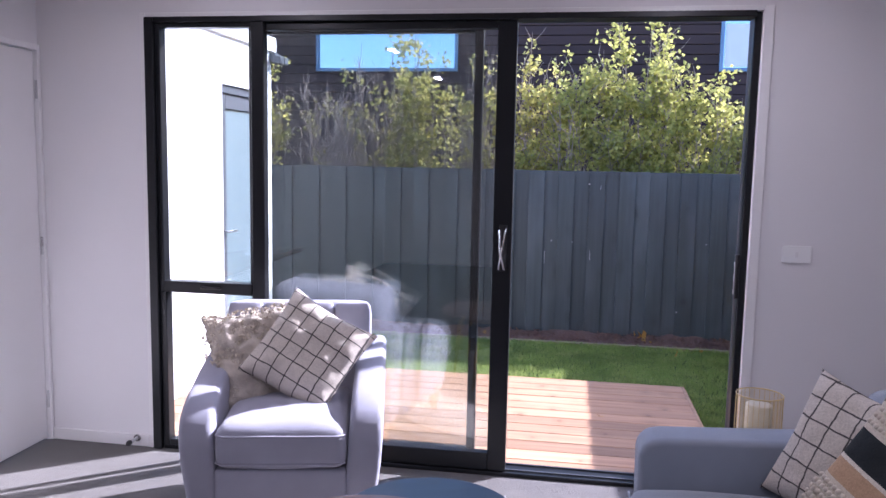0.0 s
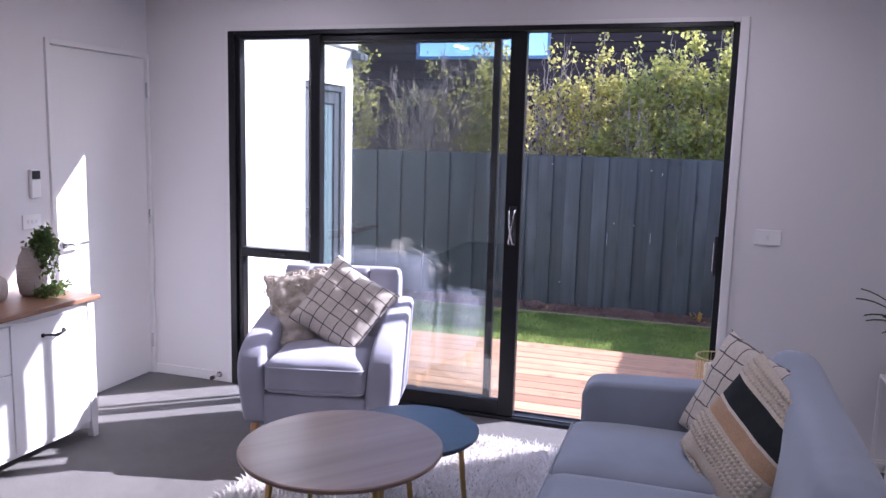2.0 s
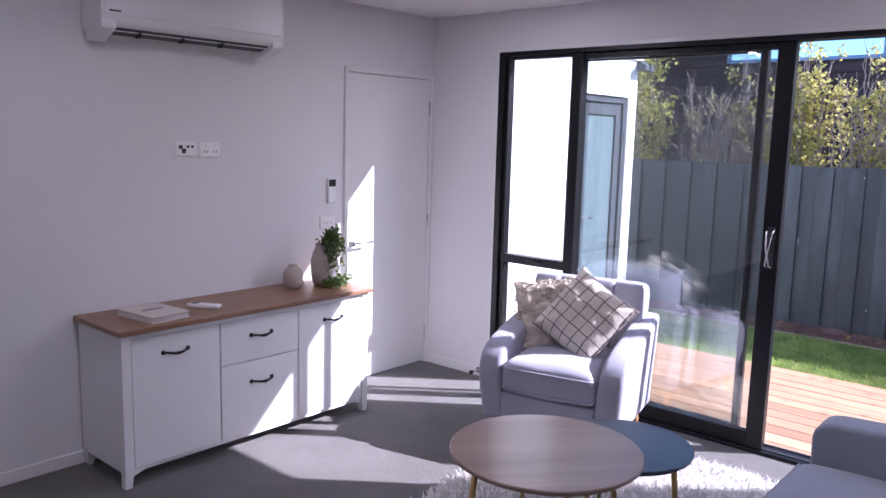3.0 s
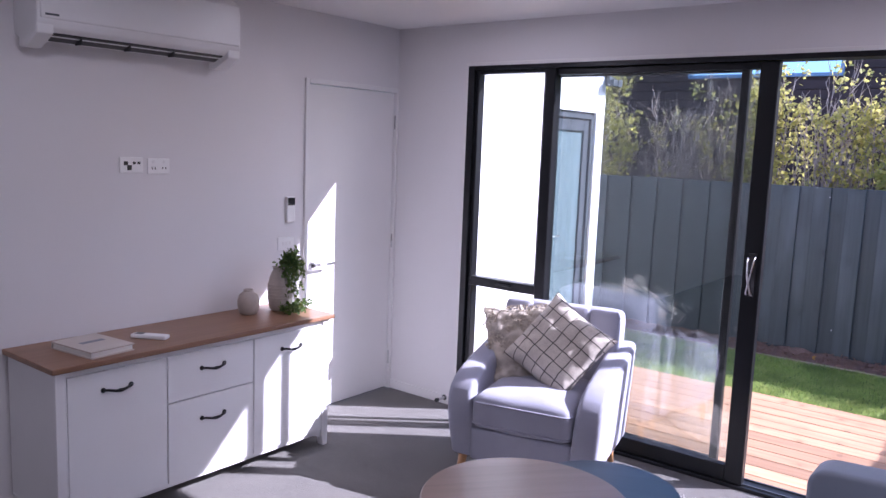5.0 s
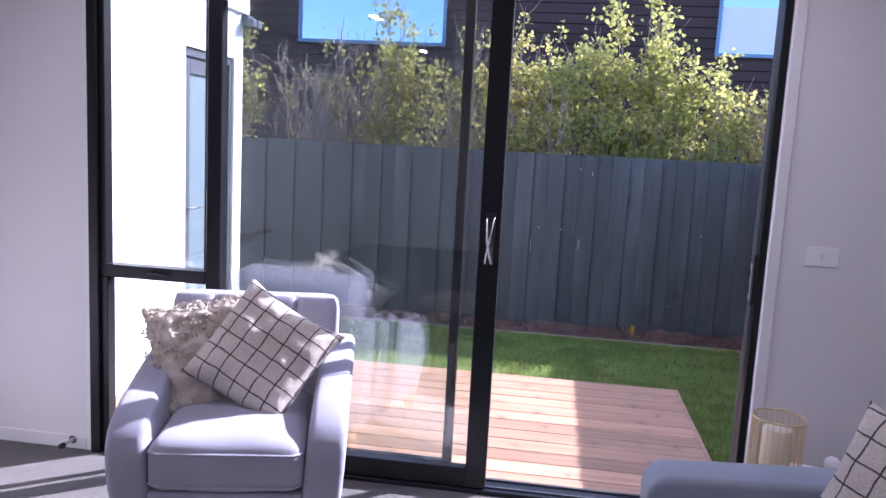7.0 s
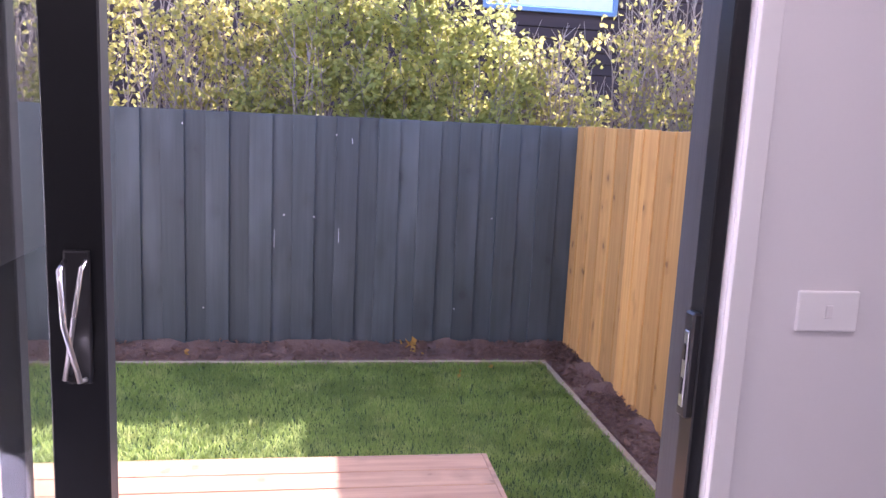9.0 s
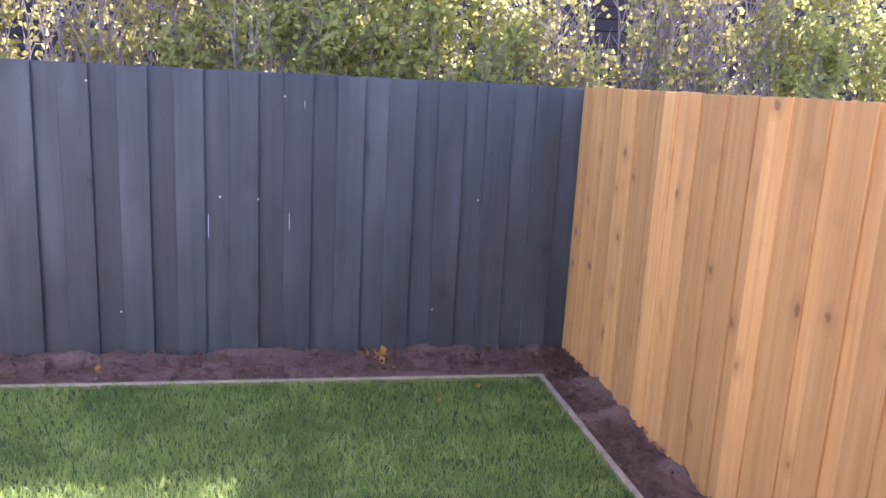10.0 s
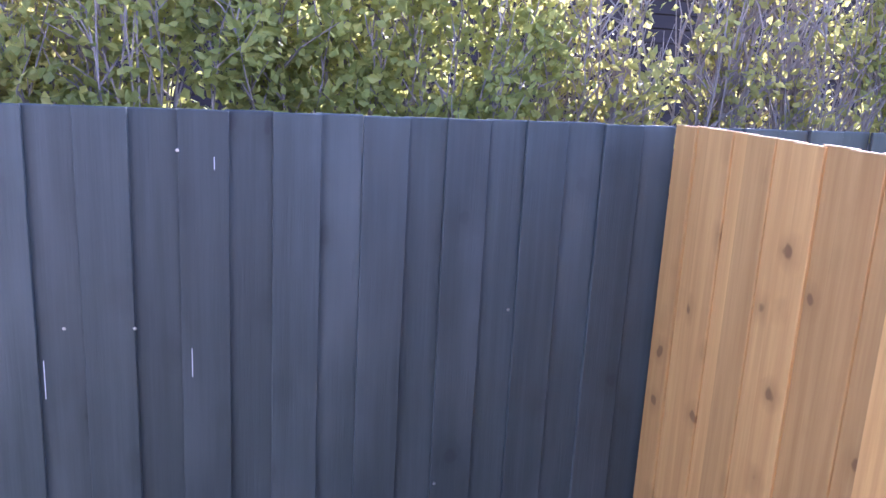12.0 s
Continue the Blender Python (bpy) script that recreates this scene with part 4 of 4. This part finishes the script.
def lantern():
    l = thing("candle_holder", "gold wire and ribbed glass candle holder with a white candle", "candle holder", (1.985, 3.61, 0.355))
    part("glass_cylinder", lathe([(0.082, 0.004), (0.082, 0.235)], 40), AMBERGLASS, l, "amber ribbed glass cylinder", smooth=True)
    part("base_plate", lathe([(0, 0), (0.088, 0), (0.088, 0.006), (0, 0.006)], 40), BRASS, l)
    for z in (0.008, 0.238):
        part("hoop", tube([(0.088 * math.cos(i * math.pi / 16), 0.088 * math.sin(i * math.pi / 16), z) for i in range(33)], 0.003, 6, cap=False), GOLDWIRE, l, smooth=True)
    for k in range(28):
        a = 2 * math.pi * k / 28
        part("wire", tube([(0.088 * math.cos(a), 0.088 * math.sin(a), 0.006), (0.088 * math.cos(a), 0.088 * math.sin(a), 0.238)], 0.0011, 5), GOLDWIRE, l)
    part("candle", lathe([(0, 0.006), (0.05, 0.006), (0.05, 0.195), (0.046, 0.2), (0.0, 0.194)], 28), WAX, l, "white pillar candle", smooth=True)


lantern()


def ornament():
    o = bmesh.new()
    bmesh.ops.create_icosphere(o, subdivisions=3, radius=0.05, matrix=Matrix.Translation((0, 0, 0.042)) @ Matrix.Diagonal((1.3, 0.8, 0.85, 1)))
    bmesh.ops.create_icosphere(o, subdivisions=2, radius=0.028, matrix=Matrix.Translation((-0.05, 0, 0.09)))
    tube([(-0.04, 0, 0.06), (-0.05, 0, 0.09)], 0.018, 10, bm=o)
    tube([(0.05, 0, 0.05), (0.085, 0, 0.075), (0.1, 0, 0.07)], [0.02, 0.014, 0.006], 10, bm=o)
    single("ornament", o, PLASTIC, "small white ceramic bird ornament", "ornament", pose(2.22, 3.62, 0.355, 0, 0, 20), smooth=True)


ornament()


def plant_stand():
    s = thing("plant_stand", "white square wire plant stand", "plant stand", (2.88, 3.80, 0))
    part("tray", box(-0.15, -0.15, 0.49, 0.15, 0.15, 0.505, 0.003, 1), TRIM, s)
    for x in (-0.145, 0.145):
        for y in (-0.145, 0.145):
            part("leg", box(x - 0.007, y - 0.007, 0, x + 0.007, y + 0.007, 0.489, 0.001, 1), TRIM, s)
    for z in (0.06,):
        for a, b in (((-0.138, 0.138), (-0.15, -0.14)), ((-0.138, 0.138), (0.14, 0.15))):
            part("rail", box(a[0], b[0], z, a[1], b[1], z + 0.01), TRIM, s)
    rng = random.Random(9)
    p = thing("potted_strap_plant", "green strap-leaved plant in a white pot", "plant", (2.88, 3.80, 0.505))
    part("pot", lathe([(0, 0), (0.075, 0), (0.095, 0.02), (0.115, 0.19), (0.118, 0.2), (0.108, 0.2), (0.1, 0.17), (0, 0.17)], 36), PLASTIC, p, "white ceramic pot", smooth=True)
    for k in range(26):
        a = rng.uniform(0, 6.283)
        L, up = rng.uniform(0.30, 0.50), rng.uniform(0.65, 1.0)
        verts, faces = [], []
        for i in range(9):
            f = i / 8
            r = L * f * (1 - 0.45 * up)
            z = 0.17 + L * (up * 1.1 * f - (0.3 + 0.55 * (1 - up)) * f * f * 1.1)
            wd = 0.012 * (1 - f ** 3) + 0.0006
            c, s2 = math.cos(a), math.sin(a)
            verts += [(r * c - wd * s2, r * s2 + wd * c, z + 0.003), (r * c, r * s2, z - 0.003), (r * c + wd * s2, r * s2 - wd * c, z + 0.003)]
            if i:
                q = 3 * i
                faces += [(q - 3, q - 2, q + 1, q), (q - 2, q - 1, q + 2, q + 1)]
        part("strap_leaf", raw("strap_leaf", verts, faces, PALM, True), PALM, p)


plant_stand()

# ---- outside ----
GZ, DECKZ, FY, FX = -0.235, -0.085, 8.30, 3.145
rngo = random.Random(21)


def ground():
    bm = bmesh.new()
    bmesh.ops.create_grid(bm, x_segments=2, y_segments=2, size=400, matrix=Matrix.Translation((0, 0, GZ - 0.06)))
    structure("ground", bm, SOIL, "open ground under the garden and the neighbourhood", "ground")
    structure("lawn_soil", box(-7.0, YW + WT + 0.002, GZ - 0.055, 2.83, 7.80, GZ), SOIL, "turf under the grass blades", "lawn")
    # bark mulch bed with an uneven top
    for nm, x0, y0, x1, y1 in (("mulch_bed_rear", -7.0, 7.84, FX + 0.02, FY + 0.05), ("mulch_bed_side", 2.87, YW + WT + 0.002, FX + 0.02, 7.838)):
        bm = bmesh.new()
        nx, ny = int((x1 - x0) / 0.05), int((y1 - y0) / 0.05)
        g = [[bm.verts.new((x0 + (x1 - x0) * i / nx, y0 + (y1 - y0) * j / ny, GZ - 0.008 + 0.035 * noise.noise((i * 0.35, j * 0.35, 1.0)) + 0.03 * noise.noise((i * 0.1, j * 0.12, 5.0)) + (0.03 * j / ny if nm.endswith("rear") else 0.03 * i / nx))) for j in range(ny + 1)] for i in range(nx + 1)]
        for i in range(nx):
            for j in range(ny):
                bm.faces.new((g[i][j], g[i + 1][j], g[i + 1][j + 1], g[i][j + 1]))
        structure(nm, bm, MULCH, "dark brown bark mulch bed along the fence", "mulch bed", smooth=True)


ground()
verts, faces = [], []
for k in range(5200):
    if k % 3:
        x, y = rngo.uniform(-3.0, FX), rngo.uniform(7.85, FY)
    else:
        x, y = rngo.uniform(2.88, FX), rngo.uniform(5.0, FY)
    z = GZ + 0.022 + rngo.uniform(-0.012, 0.012)
    c = Vector((x, y, z))
    u = Vector((rngo.gauss(0, 1), rngo.gauss(0, 1), rngo.gauss(0, 0.35))).normalized()
    v = u.cross(Vector((rngo.gauss(0, 0.4), rngo.gauss(0, 0.4), 1))).normalized()
    a, b = rngo.uniform(0.008, 0.022), rngo.uniform(0.004, 0.009)
    q = len(verts)
    verts += [c - u * a - v * b, c + u * a - v * b, c + u * a + v * b, c - u * a + v * b]
    faces += [(q, q + 1, q + 2, q + 3)]
single("bark_chips", raw("bark_chips", verts, faces, CHIP), CHIP, "loose brown bark chips on the mulch bed", "mulch", kind="stuff")
single("garden_edging", box(-7.0, 7.802, GZ - 0.06, 2.87, 7.838, GZ + 0.022, 0.003, 1), EDGE, "weathered timber lawn edging along the rear bed", "garden edging")
single("garden_edging", box(2.832, YW + WT + 0.003, GZ - 0.06, 2.868, 7.80, GZ + 0.022, 0.003, 1), EDGE, "weathered timber lawn edging along the side bed", "garden edging")

spots = []
while len(spots) < 75000:
    x, y = rngo.uniform(-3.2, 2.83), rngo.uniform(4.3, 7.8)
    if (x < 2.06 and y < 6.09) or (x < 0 and rngo.random() < 0.35):
        continue
    spots.append((x, y, GZ - 0.004))
single("grass", blades(spots, rngo, 0.042, 0.0062, 0.9, "grass", GRASS), GRASS, "short green lawn grass with paler patches", "grass", kind="stuff")


def deck():
    d = thing("deck", "reddish new timber deck outside the garden doors", "deck", kind="structure")
    x0, x1, y0 = -1.27, 2.04, YW + WT + 0.006
    bw, gap = 0.139, 0.0055
    me = finish("deck_board", box(-(x1 - x0) / 2, -bw / 2, -0.03, (x1 - x0) / 2, bw / 2, 0, 0.003, 1), DECK)
    k = 0
    y = y0
    while y + bw < 6.09:
        part("deck_board", me, DECK, d, m=pose((x0 + x1) / 2, y + bw / 2, DECKZ + rngo.uniform(-0.001, 0.001)))
        y += bw + gap
    yend = y - gap
    part("fascia_board", box(x1 + 0.001, y0, DECKZ - 0.14, x1 + 0.024, yend + 0.02, DECKZ - 0.002, 0.002, 1), DECK, d)
    part("fascia_board", box(x0, yend + 0.001, DECKZ - 0.14, x1, yend + 0.022, DECKZ - 0.002, 0.002, 1), DECK, d)
    for i in range(7):
        xx = x0 + 0.1 + i * 0.5
        part("joist", box(xx, y0, DECKZ - 0.15, xx + 0.045, yend, DECKZ - 0.033), EDGE, d)


deck()


def paling_fence(name, label, length, top, m, width, mat, lap, rails=True):
    """Upright palings along +x of the pose; every piece its own height and set."""
    rng = random.Random(len(name) + int(length * 10))
    f = new(name)
    f.matrix_basis = m
    tagged(f, label, "fence")
    me = [finish("paling", box(-width / 2, -0.009, 0, width / 2, 0.009, 1.0, 0.0025, 1), mat) for _ in range(1)][0]
    n = int(length / (width - lap)) + 1
    h = top - GZ + 0.06
    for k in range(n):
        yy = (0.011 if k % 2 else 0.0) if lap > 0.01 else (0.0 if k % 2 else 0.02) + rng.uniform(-0.001, 0.001)
        s = Matrix.Diagonal((1, 1, h + rng.uniform(-0.003, 0.003), 1))
        part("paling", me, mat, f, m=pose(k * (width - lap) + width / 2, yy, GZ - 0.06, 0, rng.uniform(-0.2, 0.2), rng.uniform(-1.3, 1.3)) @ s)
    for z in (0.25, 0.85, 1.42):
        part("rail", box(0, 0.036, GZ + z, length, 0.08, GZ + z + 0.09), mat, f)
    return f


rear = paling_fence("paling_fence", "tall slate-stained timber paling fence at the rear of the garden", 13.4, 1.405, pose(-7.0, FY, 0), 0.157, FENCE, 0.0099)
side = paling_fence("paling_fence", "tall new yellow pine paling fence with lapped boards", 3.9, 1.415, pose(FX, FY - 0.015, 0, 0, 0, -90), 0.130, PINE, 0.025)
# nail heads
nail = finish("nail_head", lathe([(0, 0), (0.006, 0), (0.0055, 0.002), (0, 0.003)], 8), CHROME)
for k in range(7):
    x, z = 7.0 + rngo.uniform(-3, 3.1), rngo.choice((0.545, 0.69, 0.7, 1.30, 1.29, 0.02)) + rngo.uniform(-0.02, 0.02)
    part("nail_head", nail, CHROME, rear, m=pose(x, -0.0115, z, 90, 0, 0))


def wing():
    """The white rendered wing of the same house."""
    w = thing("wall_wing", "white rendered wing of the house in full sun", "house wall", kind="structure")
    X, Y0, Y1, Z1 = -1.28, YW + WT + 0.002, 6.70, 2.345
    da, db, dz = 5.77, 6.55, 2.005
    b = box(X - 0.18, Y0, -0.3, X, da, Z1)
    box(X - 0.18, db, -0.3, X, Y1, Z1, bm=b)
    box(X - 0.18, da, dz, X, db, Z1, bm=b)
    box(X - 4.5, Y1 - 0.18, -0.3, X - 0.181, Y1, Z1, bm=b)
    part("rendered_wall", b, STUCCO, w)
    d = part("garden_door", frame_bars([(X - 0.11, da, DECKZ, X - 0.02, da + 0.05, dz), (X - 0.11, db - 0.05, DECKZ, X - 0.02, db, dz), (X - 0.11, da + 0.051, dz - 0.06, X - 0.02, db - 0.051, dz), (X - 0.11, da + 0.051, DECKZ, X - 0.02, db - 0.051, DECKZ + 0.04)]), ALU_GREY, w, "dark grey aluminium outer door frame")
    part("door_sash", frame_bars([(X - 0.085, da + 0.052, DECKZ + 0.042, X - 0.04, da + 0.145, dz - 0.062), (X - 0.085, db - 0.145, DECKZ + 0.042, X - 0.04, db - 0.052, dz - 0.062), (X - 0.085, da + 0.146, dz - 0.17, X - 0.04, db - 0.146, dz - 0.062), (X - 0.085, da + 0.146, DECKZ + 0.042, X - 0.04, db - 0.146, DECKZ + 0.2)]), ALU_GREY, d)
    ob = part("frosted_pane", box(X - 0.066, da + 0.14, DECKZ + 0.19, X - 0.058, db - 0.14, dz - 0.165), FROST, d, "pale frosted glass")
    part("lever_handle", tube([(X - 0.04, da + 0.1, 0.93), (X - 0.0, da + 0.1, 0.93), (X + 0.005, da + 0.11, 0.93), (X + 0.005, da + 0.22, 0.93)], 0.008, 8), CHROME, d, smooth=True)
    part("roof_edge", box(X - 4.5, Y0, Z1 + 0.001, X + 0.03, Y1 + 0.05, Z1 + 0.12, 0.004, 1), TRIM, w, "white metal roof edge")
    f = thing("security_light", "grey twin-head security light on the wall corner", "outdoor light", (X + 0.03, Y1 + 0.02, 2.30))
    part("mount", box(-0.03, -0.05, -0.04, 0.02, 0.05, 0.04, 0.004, 1), ALU_GREY, f)
    for k in (-1, 1):
        part("lamp_head", box(0.02, k * 0.05 - 0.04, -0.05, 0.08, k * 0.05 + 0.04, 0.012, 0.008, 2), ALU_GREY, f)


FROST = plain("frosted_pane", (0.17, 0.225, 0.24), 0.25, var=0.04, big=2, fine=60, bmp=0.05, spec=0.8)
wing()


def neighbour():
    h = thing("neighbour_house", "dark brown weatherboard two-storey house behind the trees", "house")
    Y, X0, X1, Z1, bd = 14.3, -12.0, 14.0, 4.75, 0.165
    wins = [(-3.45, 3.045, -0.85, 4.4), (3.57, 3.045, 5.62, 4.4)]
    part("wall", box(X0, Y + 0.03, -0.3, X1, Y + 0.28, Z1), CLAD, h)
    prof = [(0.03, 0.0), (-0.012, 0.004), (-0.004, bd - 0.012), (0.03, bd - 0.012)]

    def board(x0, x1, z):
        bm = bmesh.new()
        a = [bm.verts.new((x0, Y + p, z + q)) for p, q in prof]
        b = [bm.verts.new((x1, Y + p, z + q)) for p, q in prof]
        for i in range(4):
            bm.faces.new((a[i], a[(i + 1) % 4], b[(i + 1) % 4], b[i]))
        part("weatherboard", bm, CLAD, h)

    z = -0.3
    while z < Z1 - bd:
        cuts = [w for w in wins if z + bd > w[1] and z < w[3]]
        x = X0
        for w in cuts:
            board(x, w[0], z)
            x = w[2]
        board(x, X1, z)
        z += bd
    for a, b, c, d in wins:
        wn_ = part("window", frame_bars([(a, Y - 0.03, b, a + 0.06, Y + 0.06, d), (c - 0.06, Y - 0.03, b, c, Y + 0.06, d), (a + 0.061, Y - 0.03, b, c - 0.061, Y + 0.06, b + 0.06), (a + 0.061, Y - 0.03, d - 0.06, c - 0.061, Y + 0.06, d)]), WINFRAME, h, "blue-grey framed window")
        part("pane", box(a + 0.06, Y + 0.0, b + 0.06, c - 0.06, Y + 0.008, d - 0.06), SKYGLASS, wn_, "mirror glass tinted blue for the reflected sky")
    a, b, c, d = wins[1]
    part("roller_blind", box(a + 0.08, Y - 0.012, b + 0.08, c - 0.08, Y - 0.004, b + 0.78), BLIND, h, "white roller blind")
    part("roof", box(X0 - 0.4, Y - 0.12, Z1, X1 + 0.4, Y + 6, Z1 + 0.25), ROOFING, h)


# Blue tint puts the reflected sky's colour into the mirror finish.
SKYGLASS = plain("sky_tinted_mirror_glass", (0.30, 0.43, 0.62), 0.04, 1.0, var=0.02, big=0.4, fine=2, bmp=0.02)
neighbour()


def shrub(at, height, spread, n_stems, n_leaves, leaf_mat, seed, size=0.05, label="", low=0.35):
    """Many upright stems that fork into twigs, with loose leaf sprays along them."""
    rng = random.Random(seed)
    s = thing("hedge_tree", label, "tree", at)
    bm = bmesh.new()
    tips = []
    for k in range(n_stems):
        a, r0 = rng.uniform(0, 6.283), rng.uniform(0.0, 0.12) * spread
        r1 = spread * rng.uniform(0.25, 1.0)
        H = height * (rng.uniform(0.72, 1.0) * (1 - 0.22 * (r1 / spread) ** 2))
        pts = []
        for i in range(8):
            f = i / 7
            r = r0 + (r1 - r0) * f ** 1.2
            pts.append(Vector((r * math.cos(a) + rng.gauss(0, 0.02), 0.42 * r * math.sin(a) + rng.gauss(0, 0.02), H * f)))
        tube(pts, [0.013 * (1 - 0.85 * i / 7) for i in range(8)], 5, bm=bm, cap=False)
        for q in range(14):
            f = rng.uniform(0.25, 0.98) * 7
            i = min(6, int(f))
            p = pts[i].lerp(pts[i + 1], f - i)
            d = Vector((rng.gauss(0, 0.5), rng.gauss(0, 0.4), rng.uniform(0.5, 1.2))).normalized()
            L = rng.uniform(0.18, 0.5) * (1.1 - 0.4 * f / 7)
            e = p + d * L
            e.z = min(e.z, height * 1.02)
            mid = p.lerp(e, 0.5) + Vector((rng.gauss(0, 0.02), rng.gauss(0, 0.02), 0))
            tube([p, mid, e], [0.0055, 0.004, 0.002], 4, bm=bm, cap=False)
            tips.append((p, e))
    tagged(part("branchwork", bm, BARK, s), kind="stuff")
    spots = []
    while len(spots) < n_leaves:
        p, e = rng.choice(tips)
        if p.z < height * low and rng.random() < 0.75:
            continue
        c = p.lerp(e, rng.uniform(0.15, 1.05))
        for _ in range(15):
            spots.append(c + Vector((rng.gauss(0, 0.05), rng.gauss(0, 0.05), rng.gauss(0, 0.055))))
    if spots:
        part("crown", leaves(spots, rng, size, "crown", leaf_mat), leaf_mat, s)
    return s


G1, G2 = "leafy yellow-green hedge tree behind the dark fence", "nearly bare grey twiggy shrub behind the fence"
HEIGHTS = [  # x, y, top above ground, spread, stems, leaves, leaf material, label
    (-6.0, 9.5, 3.0, 0.75, 20, 3200, HEDGE, G1), (-4.8, 9.4, 3.1, 0.75, 20, 3200, HEDGE, G1), (-3.6, 9.5, 2.9, 0.7, 20, 3000, HEDGE2, G1),
    (-2.45, 9.0, 3.0, 0.5, 16, 2200, HEDGE2, G1), (-1.62, 9.25, 2.75, 0.5, 34, 260, HEDGE2, G2), (-1.12, 9.4, 2.9, 0.45, 32, 380, HEDGE2, G2),
    (-0.55, 9.3, 3.35, 0.42, 18, 2600, HEDGE2, G1), (0.1, 9.35, 3.05, 0.45, 26, 1500, HEDGE2, G1), (0.62, 9.3, 3.2, 0.42, 18, 1900, HEDGE2, G1),
    (1.15, 9.2, 2.9, 0.55, 20, 4200, HEDGE, G1), (1.95, 9.35, 3.4, 0.68, 26, 7200, HEDGE, G1), (2.6, 9.3, 2.75, 0.5, 22, 4200, HEDGE, G1),
    (3.25, 9.3, 2.5, 0.42, 26, 1700, HEDGE2, G1), (3.95, 9.35, 3.1, 0.55, 34, 1300, HEDGE2, G2), (4.6, 9.3, 3.1, 0.55, 34, 1300, HEDGE2, G2), (5.3, 9.3, 3.1, 0.6, 22, 4000, HEDGE, G1), (6.3, 9.4, 3.1, 0.7, 20, 3200, HEDGE, G1),
]
for k, (x, y, hh, sp, ns, nl, mt, lb) in enumerate(HEIGHTS):
    shrub((x, y, GZ - 0.06), hh * 1.06, sp * 1.08, int(ns * 1.2), int(nl * 1.35), mt, 100 + k, 0.056, lb)
# fallen leaves
for k, (x, y, z, s) in enumerate(((1.955, 8.10, GZ + 0.05, 0.06), (2.2, 7.5, GZ + 0.04, 0.035), (2.42, 7.62, GZ + 0.04, 0.04), (1.45, 5.25, DECKZ + 0.003, 0.03), (0.4, 8.0, GZ + 0.04, 0.04), (2.0, 7.95, GZ + 0.04, 0.03))):
    rr = random.Random(50 + k)
    single("fallen_leaf", leaves([(x + rr.gauss(0, 0.03) * (k == 0), y + rr.gauss(0, 0.02) * (k == 0), z) for _ in range(9 if k == 0 else 2)], rr, s, "fallen_leaf", DRYLEAF), DRYLEAF, "dry orange leaf fallen on the ground", "leaf")

# pale scrapes in the fence stain
for x, z, h in ((0.97, 0.47, 0.13), (1.42, 0.52, 0.10), (1.5, 1.22, 0.04), (-0.2, 0.6, 0.07)):
    part("scrape", box(x + 7.0 - 0.0012, -0.0118, z, x + 7.0 + 0.0012, -0.0105, z + h), BLIND, rear, "thin pale scrape")
